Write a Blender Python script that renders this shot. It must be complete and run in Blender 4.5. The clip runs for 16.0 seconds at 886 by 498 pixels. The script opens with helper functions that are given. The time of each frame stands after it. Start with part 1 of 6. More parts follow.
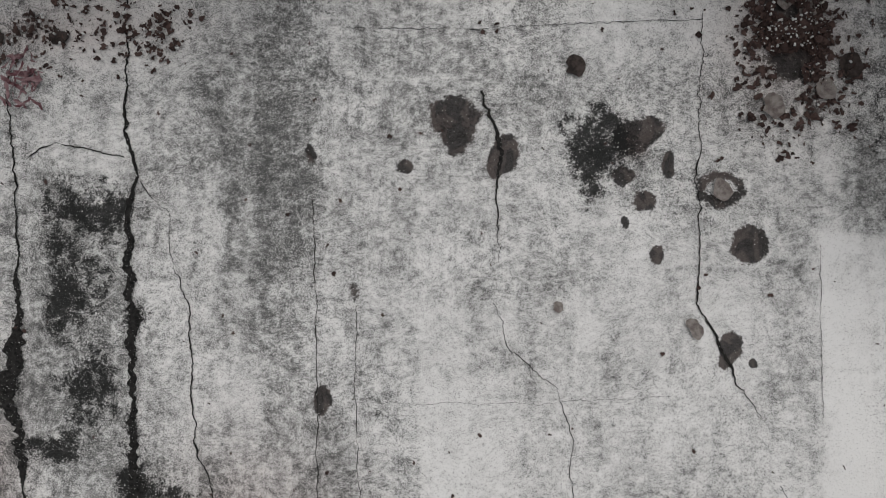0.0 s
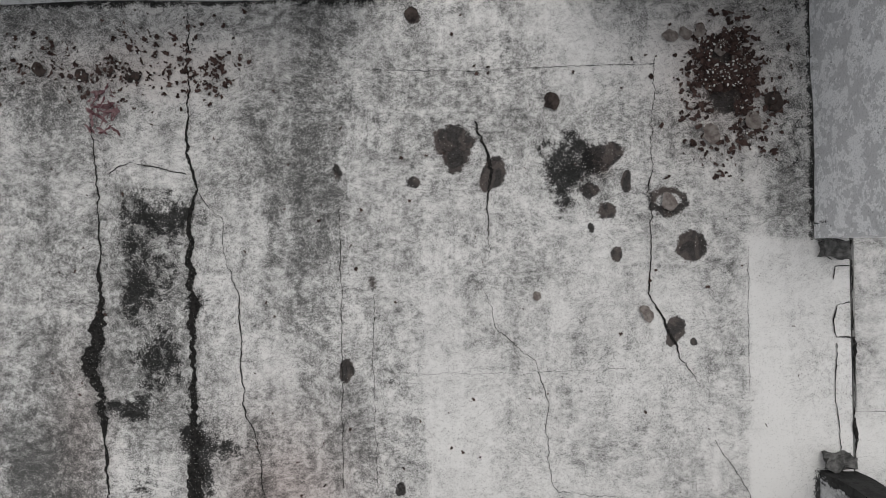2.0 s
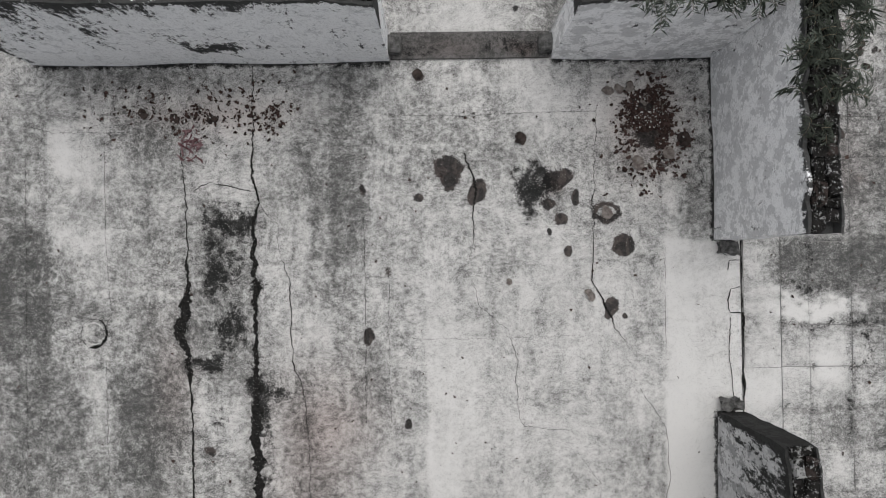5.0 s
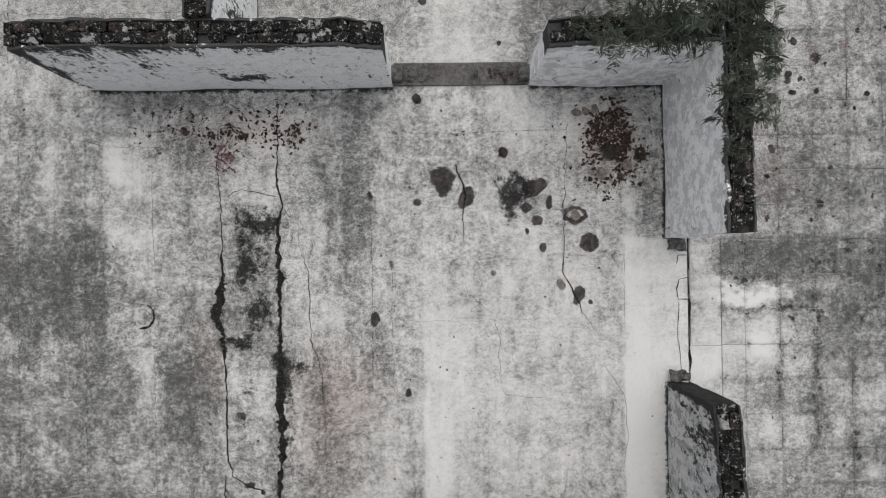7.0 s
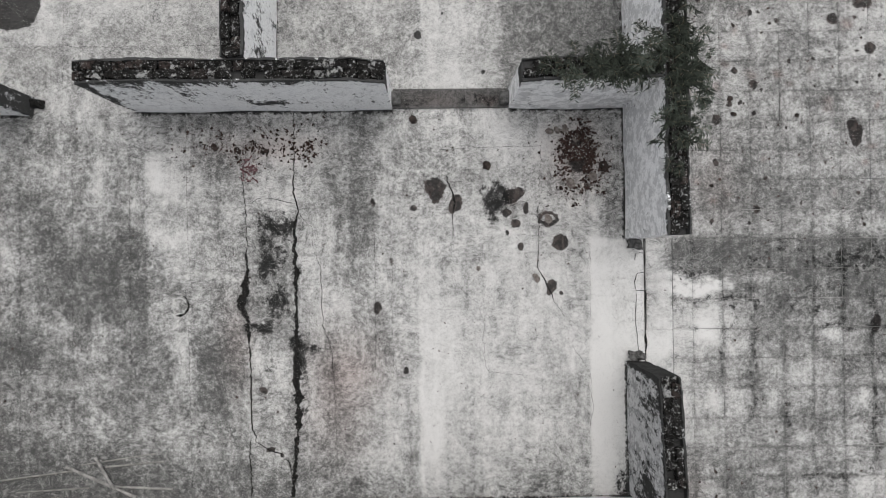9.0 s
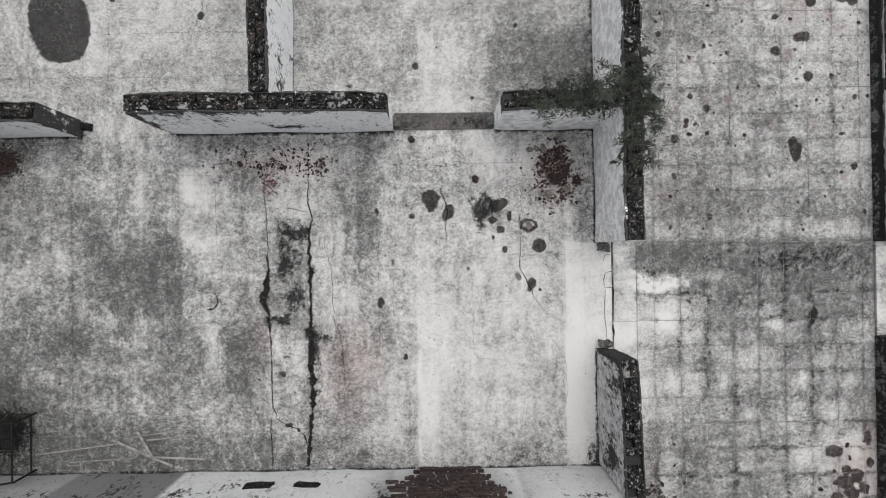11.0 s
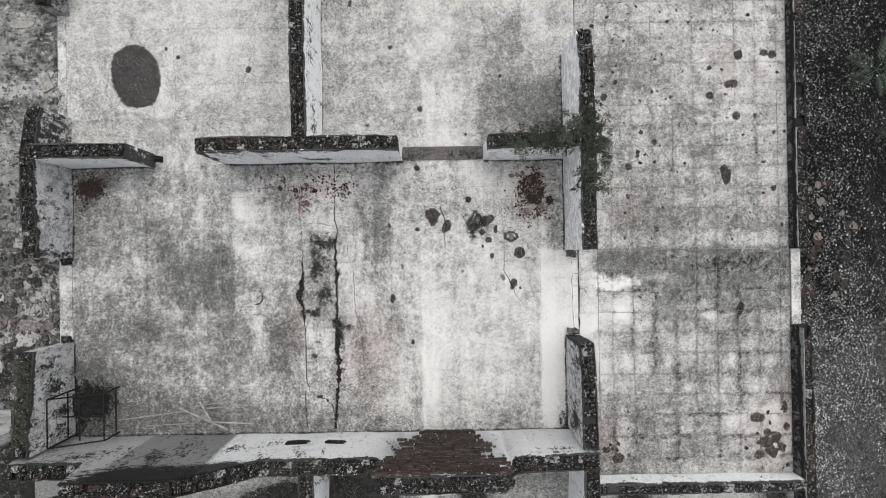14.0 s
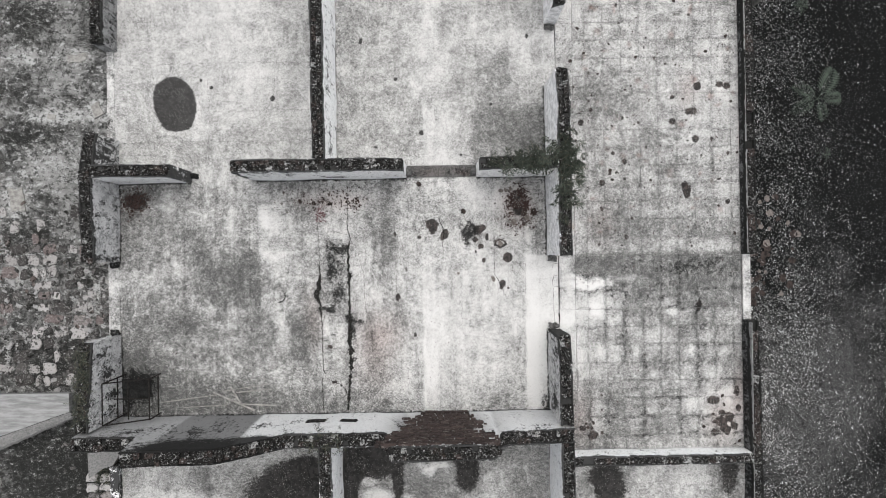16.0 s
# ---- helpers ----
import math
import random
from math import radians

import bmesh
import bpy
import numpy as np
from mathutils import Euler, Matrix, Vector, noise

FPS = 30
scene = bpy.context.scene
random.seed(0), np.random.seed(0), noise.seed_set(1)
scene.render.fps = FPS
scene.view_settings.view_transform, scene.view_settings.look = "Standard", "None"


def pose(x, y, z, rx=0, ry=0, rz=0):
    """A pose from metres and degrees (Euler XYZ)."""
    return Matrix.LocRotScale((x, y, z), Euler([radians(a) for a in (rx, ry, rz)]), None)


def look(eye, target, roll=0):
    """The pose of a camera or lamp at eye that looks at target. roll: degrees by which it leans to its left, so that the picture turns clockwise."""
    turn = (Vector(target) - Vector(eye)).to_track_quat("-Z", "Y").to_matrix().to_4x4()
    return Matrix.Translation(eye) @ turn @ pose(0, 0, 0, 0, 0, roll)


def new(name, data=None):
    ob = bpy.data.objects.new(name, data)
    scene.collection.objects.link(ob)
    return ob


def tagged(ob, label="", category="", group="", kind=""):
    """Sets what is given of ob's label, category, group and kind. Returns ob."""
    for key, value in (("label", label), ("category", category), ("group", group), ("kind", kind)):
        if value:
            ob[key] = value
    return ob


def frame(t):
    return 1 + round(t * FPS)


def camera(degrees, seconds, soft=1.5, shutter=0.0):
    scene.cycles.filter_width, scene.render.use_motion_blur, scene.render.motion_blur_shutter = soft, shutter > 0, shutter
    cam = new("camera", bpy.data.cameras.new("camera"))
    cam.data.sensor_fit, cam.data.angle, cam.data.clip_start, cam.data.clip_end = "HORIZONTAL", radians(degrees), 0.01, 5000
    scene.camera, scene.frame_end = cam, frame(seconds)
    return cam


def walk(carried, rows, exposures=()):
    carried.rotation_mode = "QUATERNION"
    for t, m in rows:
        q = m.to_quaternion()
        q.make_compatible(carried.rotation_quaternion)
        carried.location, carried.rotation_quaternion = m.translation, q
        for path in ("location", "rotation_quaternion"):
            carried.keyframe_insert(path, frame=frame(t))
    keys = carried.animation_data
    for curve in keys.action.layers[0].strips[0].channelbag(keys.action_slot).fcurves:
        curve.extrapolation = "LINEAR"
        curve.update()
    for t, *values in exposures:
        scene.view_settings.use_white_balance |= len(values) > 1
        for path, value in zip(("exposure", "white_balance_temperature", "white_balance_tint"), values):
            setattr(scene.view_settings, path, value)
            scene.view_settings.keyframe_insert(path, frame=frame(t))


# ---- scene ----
cam = camera(62.0, 16.0, soft=1.0)
PATH = [
    (0.0, 0.066, 0.064, 2.777, 0.84, 0.23, -0.95),
    (0.5, 0.050, 0.072, 2.920, 0.57, 0.03, -0.92),
    (1.0, 0.044, 0.076, 3.084, 0.44, -0.05, -0.90),
    (1.5, 0.045, 0.078, 3.256, 0.42, -0.05, -0.87),
    (2.0, 0.050, 0.077, 3.438, 0.47, -0.00, -0.85),
    (2.5, 0.055, 0.072, 3.626, 0.55, 0.05, -0.82),
    (3.0, 0.061, 0.065, 3.819, 0.64, 0.09, -0.80),
    (3.5, 0.065, 0.056, 4.015, 0.73, 0.12, -0.78),
    (4.0, 0.068, 0.045, 4.225, 0.81, 0.11, -0.75),
    (6.5, 0.067, -0.007, 5.323, 0.87, -0.29, -0.66),
    (7.0, 0.067, -0.014, 5.541, 0.83, -0.41, -0.66),
    (7.5, 0.069, -0.017, 5.775, 0.78, -0.52, -0.65),
    (8.0, 0.073, -0.018, 6.005, 0.72, -0.62, -0.66),
    (8.5, 0.080, -0.017, 6.243, 0.66, -0.69, -0.67),
    (9.0, 0.089, -0.012, 6.493, 0.60, -0.74, -0.68),
    (11.5, 0.162, 0.040, 7.768, 0.40, -0.56, -0.80),
    (12.0, 0.178, 0.055, 8.054, 0.38, -0.46, -0.83),
    (12.5, 0.193, 0.070, 8.367, 0.36, -0.35, -0.85),
    (13.0, 0.206, 0.086, 8.688, 0.33, -0.25, -0.87),
    (13.5, 0.216, 0.102, 9.018, 0.30, -0.15, -0.89),
    (14.0, 0.222, 0.120, 9.368, 0.27, -0.09, -0.91),
    (14.5, 0.225, 0.139, 9.727, 0.23, -0.05, -0.91),
    (15.0, 0.224, 0.162, 10.089, 0.18, -0.07, -0.91),
    (15.5, 0.219, 0.190, 10.454, 0.13, -0.13, -0.90),
    (16.0, 0.213, 0.224, 10.810, 0.09, -0.26, -0.89),
]
EXPOSURES = [(0.0, -0.22), (3.5, -0.17), (7.0, -0.02), (9.0, 0.04), (11.5, 0.19), (13.5, 0.33), (16.0, 0.49)]
walk(cam, [(t, pose(*place)) for t, *place in PATH], EXPOSURES)

# world and sun: an even overcast sky
world = bpy.data.worlds.new("overcast_sky")
scene.world = world
world.use_nodes = True
wn, wl = world.node_tree.nodes, world.node_tree.links
sky = wn.new("ShaderNodeTexSky")
sky.sky_type, sky.sun_disc = "NISHITA", False
sky.sun_elevation, sky.sun_rotation = radians(72), radians(20)
sky.air_density, sky.dust_density = 1.0, 4.0
veil = wn.new("ShaderNodeHueSaturation")
veil.inputs["Saturation"].default_value = 0.22
wl.new(sky.outputs[0], veil.inputs["Color"])
wl.new(veil.outputs[0], wn["Background"].inputs["Color"])
wn["Background"].inputs["Strength"].default_value = 0.145
sun = new("sun", bpy.data.lights.new("sun", "SUN"))
sun.data.energy, sun.data.angle, sun.data.color = 0.9, radians(80), (1.0, 0.985, 0.96)
sun.matrix_world = look((0.9, 2.4, 8.0), (0, 0, 0))

# ---- materials ----


class Nodes:
    """Short hand for the node graph of one material."""

    def __init__(self, name, rough=0.85):
        self.mat = bpy.data.materials.new(name)
        self.mat.use_nodes = True
        self.tree = self.mat.node_tree
        self.bsdf = self.tree.nodes["Principled BSDF"]
        self.bsdf.inputs["Roughness"].default_value = rough
        self.bsdf.inputs["Specular IOR Level"].default_value = 0.06
        self.where = self.tree.nodes.new("ShaderNodeNewGeometry").outputs["Position"]

    def put(self, socket, value):
        if isinstance(value, bpy.types.NodeSocket):
            self.tree.links.new(value, socket)
        elif isinstance(value, tuple) and len(value) == 3 and socket.type == "RGBA":
            socket.default_value = (*value, 1)
        else:
            socket.default_value = value

    def noise(self, scale, detail=3.0, rough=0.6, stretch=(1, 1, 1), coord=None, distort=0.0):
        m = self.tree.nodes.new("ShaderNodeMapping")
        m.inputs["Scale"].default_value = stretch
        self.put(m.inputs["Vector"], coord or self.where)
        n = self.tree.nodes.new("ShaderNodeTexNoise")
        self.put(n.inputs["Vector"], m.outputs[0])
        n.inputs["Scale"].default_value, n.inputs["Detail"].default_value = scale, detail
        n.inputs["Roughness"].default_value, n.inputs["Distortion"].default_value = rough, distort
        return n.outputs["Fac"]

    def cells(self, scale, stretch=(1, 1, 1), out="Distance"):
        m = self.tree.nodes.new("ShaderNodeMapping")
        m.inputs["Scale"].default_value = stretch
        self.put(m.inputs["Vector"], self.where)
        n = self.tree.nodes.new("ShaderNodeTexVoronoi")
        self.put(n.inputs["Vector"], m.outputs[0])
        n.inputs["Scale"].default_value = scale
        return n.outputs[out]

    def math(self, op, a, b=0.0, clamp=False):
        n = self.tree.nodes.new("ShaderNodeMath")
        n.operation, n.use_clamp = op, clamp
        self.put(n.inputs[0], a)
        self.put(n.inputs[1], b)
        return n.outputs[0]

    def ramp(self, value, low, high, to_low=0.0, to_high=1.0):
        n = self.tree.nodes.new("ShaderNodeMapRange")
        n.interpolation_type = "SMOOTHSTEP"
        for key, v in (("Value", value), ("From Min", low), ("From Max", high), ("To Min", to_low), ("To Max", to_high)):
            self.put(n.inputs[key], v)
        return n.outputs["Result"]

    def mix(self, fac, a, b, blend="MIX"):
        n = self.tree.nodes.new("ShaderNodeMix")
        n.data_type, n.blend_type = "RGBA", blend
        self.put(n.inputs["Factor"], fac)
        self.put(n.inputs["A"], a)
        self.put(n.inputs["B"], b)
        return n.outputs["Result"]

    def stains(self):
        n = self.tree.nodes.new("ShaderNodeAttribute")
        n.attribute_name = "stains"
        s = self.tree.nodes.new("ShaderNodeSeparateColor")
        self.tree.links.new(n.outputs["Color"], s.inputs[0])
        return s.outputs[0], s.outputs[1], s.outputs[2], n.outputs["Alpha"]

    def luck(self):
        return self.tree.nodes.new("ShaderNodeObjectInfo").outputs["Random"]

    def island(self):
        return self.tree.nodes.new("ShaderNodeNewGeometry").outputs["Random Per Island"]

    def done(self, colour, bump=None, depth=0.002, strength=0.6, rough=None):
        self.put(self.bsdf.inputs["Base Color"], colour)
        if rough is not None:
            self.put(self.bsdf.inputs["Roughness"], rough)
        if bump is not None:
            b = self.tree.nodes.new("ShaderNodeBump")
            b.inputs["Strength"].default_value, b.inputs["Distance"].default_value = strength, depth
            self.put(b.inputs["Height"], bump)
            self.tree.links.new(b.outputs[0], self.bsdf.inputs["Normal"])
        return self.mat


def cement(name, light=(0.62, 0.612, 0.594), dark=(0.066, 0.065, 0.063), streak=1.0, calm=1.0, soil=((0.013, 0.011, 0.0105), (0.060, 0.048, 0.044)), fray=1.7, speck=0.6):
    """Weathered cement screed: grime in a film with ragged flaked edges and in specks, black mould, rust-brown tint and damp leaf
    stains come from the 'stains' attribute; the noise breaks them up at four scales."""
    k = Nodes(name, 0.9)
    grime_shade, mould, rust, damp = k.stains()
    fine, grit, mid = k.noise(115, 3, 0.65), k.noise(230, 2, 0.6), k.noise(34, 5, 0.66, distort=0.3)
    coarse = k.noise(3.2, 7, 0.58, distort=0.6)
    blot = k.noise(13, 6, 0.60, (1.1, 0.9, 1), distort=0.8)
    smear = k.noise(2.6, 7, 0.62, (3.2, 0.7, 1), distort=0.3)
    across = k.noise(2.6, 7, 0.62, (0.7, 3.4, 1), distort=0.3)
    rag = k.noise(24, 7, 0.78)
    dust = k.noise(430, 1, 0.5)
    swirl = k.noise(15, 5, 0.62, (0.8, 1.3, 1), distort=2.2)

    def swing(value, amount):
        return k.math("MULTIPLY", k.math("SUBTRACT", value, 0.5), amount)

    churn = 0.0
    for value, amount in ((coarse, 1.5), (blot, 2.1), (smear, 0.9 * streak), (across, 0.5 * streak), (mid, 1.7), (swirl, 2.3), (fine, 1.2), (grit, 0.9), (dust, 3.6)):
        churn = k.math("ADD", churn, swing(value, amount))
    film = k.math("ADD", grime_shade, k.math("MULTIPLY", churn, k.ramp(grime_shade, -0.1, 0.6, 0.42 * calm, 1.0 * calm)))
    veil = k.math("DIVIDE", k.math("ADD", film, 0.16), 1.50, True)
    veil = k.math("SUBTRACT", 1.0, k.math("POWER", k.math("SUBTRACT", 1.0, veil, True), 1.35), True)
    col = k.mix(k.math("MULTIPLY", veil, 0.85), light, dark)
    # the dirt film has come off in layers with crisp ragged edges
    edge = k.math("ADD", k.math("ADD", film, swing(mid, 0.6)), k.math("ADD", swing(rag, 0.8), k.math("ADD", swing(fine, 0.6), k.math("ADD", swing(grit, 0.35), swing(dust, 0.9)))))
    for level, share in ((0.38, 0.13), (0.57, 0.19), (0.74, 0.25)):
        col = k.mix(k.ramp(edge, level, level + 0.07, 0.0, share), col, dark)
    col = k.mix(k.ramp(edge, 0.80, 0.92, 0.0, 0.55), col, (0.042, 0.045, 0.043))
    col = k.mix(k.ramp(edge, 0.26, 0.04, 0.0, 0.35), col, light)
    flake = k.math("SUBTRACT", k.math("ADD", swing(k.noise(26, 6, 0.66, distort=0.6), 2.4), swing(grit, 0.4)), k.math("MULTIPLY", film, 0.22))
    col = k.mix(k.ramp(flake, 0.10, 0.34, 0.0, k.ramp(film, 0.4, 0.9, 0.35, 0.22)), col, light)
    specks = k.math("ADD", fine, k.math("ADD", k.math("MULTIPLY", film, 0.10), swing(grit, 0.6)))
    col = k.mix(k.ramp(specks, 0.645, 0.70, 0.0, 0.8 * speck), col, (0.045, 0.045, 0.043))
    grains = k.math("ADD", k.noise(140, 2, 0.6), swing(k.noise(260, 1, 0.5), 0.5))
    col = k.mix(k.ramp(grains, 0.60, 0.68, 0.0, k.ramp(film, 0.3, 0.9, 0.62 * speck, 0.28 * speck)), col, light)
    col = k.mix(k.math("MULTIPLY", rust, 0.8, True), col, (0.60, 0.43, 0.40), "MULTIPLY")
    spread = k.math("MULTIPLY", k.math("ADD", swing(rag, fray), swing(fine, 0.25 * fray)), k.ramp(damp, 0.05, 0.4))
    wet = k.ramp(k.math("ADD", damp, spread), 0.36, 0.60)
    tint = k.mix(k.ramp(blot, 0.45, 0.58), *soil)
    col = k.mix(k.math("MULTIPLY", wet, 0.94), col, k.mix(k.ramp(mid, 0.52, 0.72, 0.0, 0.6), tint, (0.075, 0.066, 0.062)))
    creep = k.math("ADD", swing(rag, 4.2), k.math("ADD", k.math("ADD", swing(fine, 2.2), swing(grit, 1.4)), swing(blot, 3.0)))
    black = k.math("ADD", mould, k.math("MULTIPLY", creep, k.ramp(mould, 0.02, 0.35)))
    black = k.ramp(black, 0.26, 1.08)
    col = k.mix(k.math("MULTIPLY", black, 0.95), col, (0.014, 0.014, 0.0135))
    crumbs = k.math("ADD", k.noise(120, 1, 0.4), swing(coarse, 0.35))
    crumbs = k.math("MULTIPLY", k.ramp(crumbs, 0.71, 0.75), k.math("MAXIMUM", black, wet))
    col = k.mix(k.math("MULTIPLY", crumbs, 0.8), col, (0.55, 0.54, 0.52))
    relief = k.math("ADD", k.math("ADD", fine, mid), k.math("MULTIPLY", black, -0.6))
    return k.done(col, relief, 0.003, 0.5)


def plaster(name, paint=(0.66, 0.67, 0.68), bare=(0.40, 0.41, 0.43), peel=0.5, mould=0.5, dull=1.0):
    """Old limewash on render, peeling in flakes, with black mould in streaks that run down and scuffs across."""
    k = Nodes(name, 0.85)
    grain, mid = k.noise(140, 3), k.noise(34, 5, 0.68)
    flake = k.math("ADD", k.noise(10, 6, 0.6, (1, 1, 0.75)), k.math("MULTIPLY", k.math("SUBTRACT", mid, 0.5), 0.8))
    col = k.mix(k.ramp(flake, peel - 0.006, peel + 0.010), paint, bare)
    scuff = k.noise(5, 6, 0.7, (3.0, 3.0, 0.7))
    col = k.mix(k.ramp(scuff, 0.40, 0.72, 0.0, 0.55 * dull), col, (0.30, 0.302, 0.305))
    col = k.mix(k.ramp(k.noise(2.2, 4), 0.42, 0.70, 0.0, 0.4 * dull), col, (0.40, 0.402, 0.405))
    streak = k.math("ADD", k.noise(4.5, 6, 0.72, (1.6, 1.6, 0.55)), k.math("MULTIPLY", grain, 0.16))
    panel, patch, _, soot = k.stains()
    col = k.mix(k.math("MULTIPLY", panel, 0.7, True), col, (0.20, 0.20, 0.20))
    streak = k.math("ADD", streak, k.math("MULTIPLY", patch, 0.45))
    col = k.mix(k.ramp(k.math("ADD", grain, k.math("MULTIPLY", mid, 0.5)), 0.72, 0.92, 0.0, 0.32), col, (0.12, 0.12, 0.12))
    streak = k.math("ADD", streak, k.math("MULTIPLY", k.math("SUBTRACT", k.noise(26, 7, 0.8, (1, 1, 0.5)), 0.5), 1.2))
    dirt = k.ramp(streak, 0.80 - 0.2 * mould, 0.90 - 0.2 * mould)
    col = k.mix(k.math("MULTIPLY", dirt, 0.95), col, (0.018, 0.018, 0.017))
    run = k.math("ADD", k.noise(6, 9, 0.75, (1.0, 1.0, 4.5)), k.math("MULTIPLY", k.math("SUBTRACT", mid, 0.5), 0.4))
    run = k.math("MULTIPLY", k.math("SUBTRACT", run, 0.5), k.ramp(soot, 0.03, 0.5, 0.0, 7.0))
    sooty = k.ramp(k.math("ADD", run, soot), 0.45, 0.85)
    col = k.mix(k.math("MULTIPLY", sooty, 0.95), col, (0.015, 0.015, 0.0145))
    return k.done(col, k.math("ADD", flake, k.math("MULTIPLY", grain, 0.3)), 0.004, 0.5)


def crust(name, luck_by_island=False):
    """Broken brick gone black with mould and lichen, a few pieces still red-brown, flecked with white lichen and mortar."""
    k = Nodes(name, 0.92)
    who = k.island() if luck_by_island else k.luck()
    mid, fine, rag = k.noise(26, 5, 0.7), k.noise(120, 3), k.noise(30, 6, 0.78)
    clay = k.mix(k.ramp(who, 0.80, 1.0), (0.030, 0.028, 0.027), (0.072, 0.056, 0.051))
    col = k.mix(k.ramp(k.math("ADD", mid, k.math("MULTIPLY", fine, 0.3)), 0.54, 0.76), clay, (0.011, 0.011, 0.010))
    pale = k.math("ADD", rag, k.ramp(who, 0.0, 0.14, 0.10, 0.0))
    col = k.mix(k.math("MULTIPLY", k.ramp(pale, 0.565, 0.61), 0.85), col, (0.42, 0.42, 0.41))
    col = k.mix(k.ramp(k.noise(90, 2, 0.5), 0.66, 0.70, 0.0, 0.8), col, (0.45, 0.45, 0.44))
    return k.done(col, k.math("ADD", mid, k.math("ADD", fine, rag)), 0.012, 1.0)


def plain(name, colour, second, scale=30.0, rough=0.7, metal=0.0, depth=0.001, stretch=(1, 1, 1), lucky=False):
    k = Nodes(name, rough)
    k.bsdf.inputs["Metallic"].default_value = metal
    n = k.noise(scale, 4, 0.65, stretch)
    fac = k.ramp(n, 0.3, 0.7)
    if lucky:
        fac = k.math("ADD", k.math("MULTIPLY", fac, 0.45), k.math("MULTIPLY", k.island(), 0.6))
    return k.done(k.mix(fac, colour, second), n, depth, 0.6)


MAT_SCREED = cement("cement_screed", calm=0.71)
MAT_TILE = cement("cement_tile", calm=0.56, speck=0.45)
MAT_ROOM = cement("pale_room_screed", calm=0.48, speck=0.4, soil=((0.016, 0.0155, 0.015), (0.034, 0.033, 0.032)), fray=1.0)
MAT_WET = cement("damp_room_screed", calm=0.5, soil=((0.012, 0.0115, 0.011), (0.032, 0.030, 0.029)), fray=1.2)
MAT_GRIT = cement("gritty_sill", light=(0.17, 0.165, 0.16), dark=(0.06, 0.058, 0.056), calm=0.8)
MAT_WHITE = plaster("white_limewash", (0.90, 0.905, 0.905), (0.76, 0.765, 0.77), 0.60, 0.48, 0.10)
MAT_GREY = plaster("grey_peeling_limewash", (0.66, 0.66, 0.663), (0.95, 0.95, 0.952), 0.49, 0.26, 0.10)
MAT_DIRTY = plaster("dirty_limewash", (0.64, 0.64, 0.64), (0.34, 0.34, 0.34), 0.53, 0.80)
MAT_SOOT = plaster("sooty_limewash", (0.30, 0.30, 0.30), (0.14, 0.14, 0.14), 0.50, 0.95)
MAT_CRUST = crust("black_crusted_brick")
MAT_BLACK = plaster("black_mouldy_render", (0.10, 0.10, 0.10), (0.05, 0.05, 0.05), 0.50, 1.5)
MAT_RUBBLE = plain("brick_rubble", (0.016, 0.0155, 0.015), (0.17, 0.163, 0.157), 45, 0.95, depth=0.004, lucky=True)
k = Nodes("plaster_and_brick_lumps", 0.95)
lump, scale_a, scale_b = k.island(), k.noise(30, 9, 0.78), k.noise(9, 6, 0.7)
tone = k.mix(k.ramp(lump, 0.10, 0.9), (0.040, 0.039, 0.037), (0.29, 0.286, 0.28))
tone = k.mix(k.ramp(k.math("ABSOLUTE", k.math("SUBTRACT", lump, 0.55)), 0.08, 0.04), tone, (0.11, 0.09, 0.083))
tone = k.mix(k.ramp(k.math("ADD", scale_a, scale_b), 1.02, 1.10, 0.0, 0.9), tone, (0.014, 0.0145, 0.0125))
MAT_CHUNK = k.done(k.mix(k.ramp(scale_a, 0.45, 0.40, 0.0, 0.5), tone, (0.34, 0.335, 0.325)), scale_a, 0.012, 0.9)
k = Nodes("dark_earth_fill", 0.95)
earth = k.noise(80, 4, 0.65)
MAT_EARTH = k.done(k.mix(k.ramp(k.noise(170, 1, 0.5), 0.70, 0.73, 0.0, 0.9), k.mix(k.ramp(earth, 0.3, 0.7), (0.007, 0.007, 0.0068), (0.026, 0.0245, 0.023)), (0.45, 0.44, 0.42)), earth, 0.004, 0.6)
MAT_SLAB = plain("pale_concrete_slab", (0.30, 0.30, 0.296), (0.17, 0.17, 0.168), 9, 0.85, depth=0.002, stretch=(0.4, 2.5, 1))
MAT_SILL = plain("worn_pale_sill", (0.60, 0.595, 0.575), (0.40, 0.395, 0.38), 14, 0.85)
MAT_STUB = plain("rotten_jamb", (0.15, 0.147, 0.143), (0.05, 0.05, 0.048), 30, 0.95, depth=0.004)
MAT_MORTAR = plain("grey_mortar", (0.24, 0.235, 0.23), (0.13, 0.13, 0.125), 40, 0.95, depth=0.003)
MAT_JOINT = plain("dark_tile_bed", (0.34, 0.335, 0.325), (0.035, 0.035, 0.034), 2.6, 0.95)
MAT_LITTER = plain("dry_brown_leaf", (0.018, 0.013, 0.012), (0.088, 0.058, 0.051), 45, 0.8, lucky=True)
MAT_WET_LEAF = plain("rotten_dark_leaf", (0.014, 0.012, 0.0115), (0.060, 0.047, 0.042), 25, 0.7)
MAT_PALE_LEAF = plain("bleached_leaf", (0.10, 0.082, 0.075), (0.22, 0.20, 0.185), 40, 0.8)
MAT_RED = plain("faded_red_scrap", (0.085, 0.030, 0.036), (0.24, 0.165, 0.17), 40, 0.7)
MAT_STICK = plain("split_bamboo", (0.40, 0.385, 0.365), (0.20, 0.195, 0.185), 20, 0.75)
MAT_TWIG = plain("weathered_stick", (0.33, 0.32, 0.30), (0.17, 0.165, 0.155), 20, 0.8)
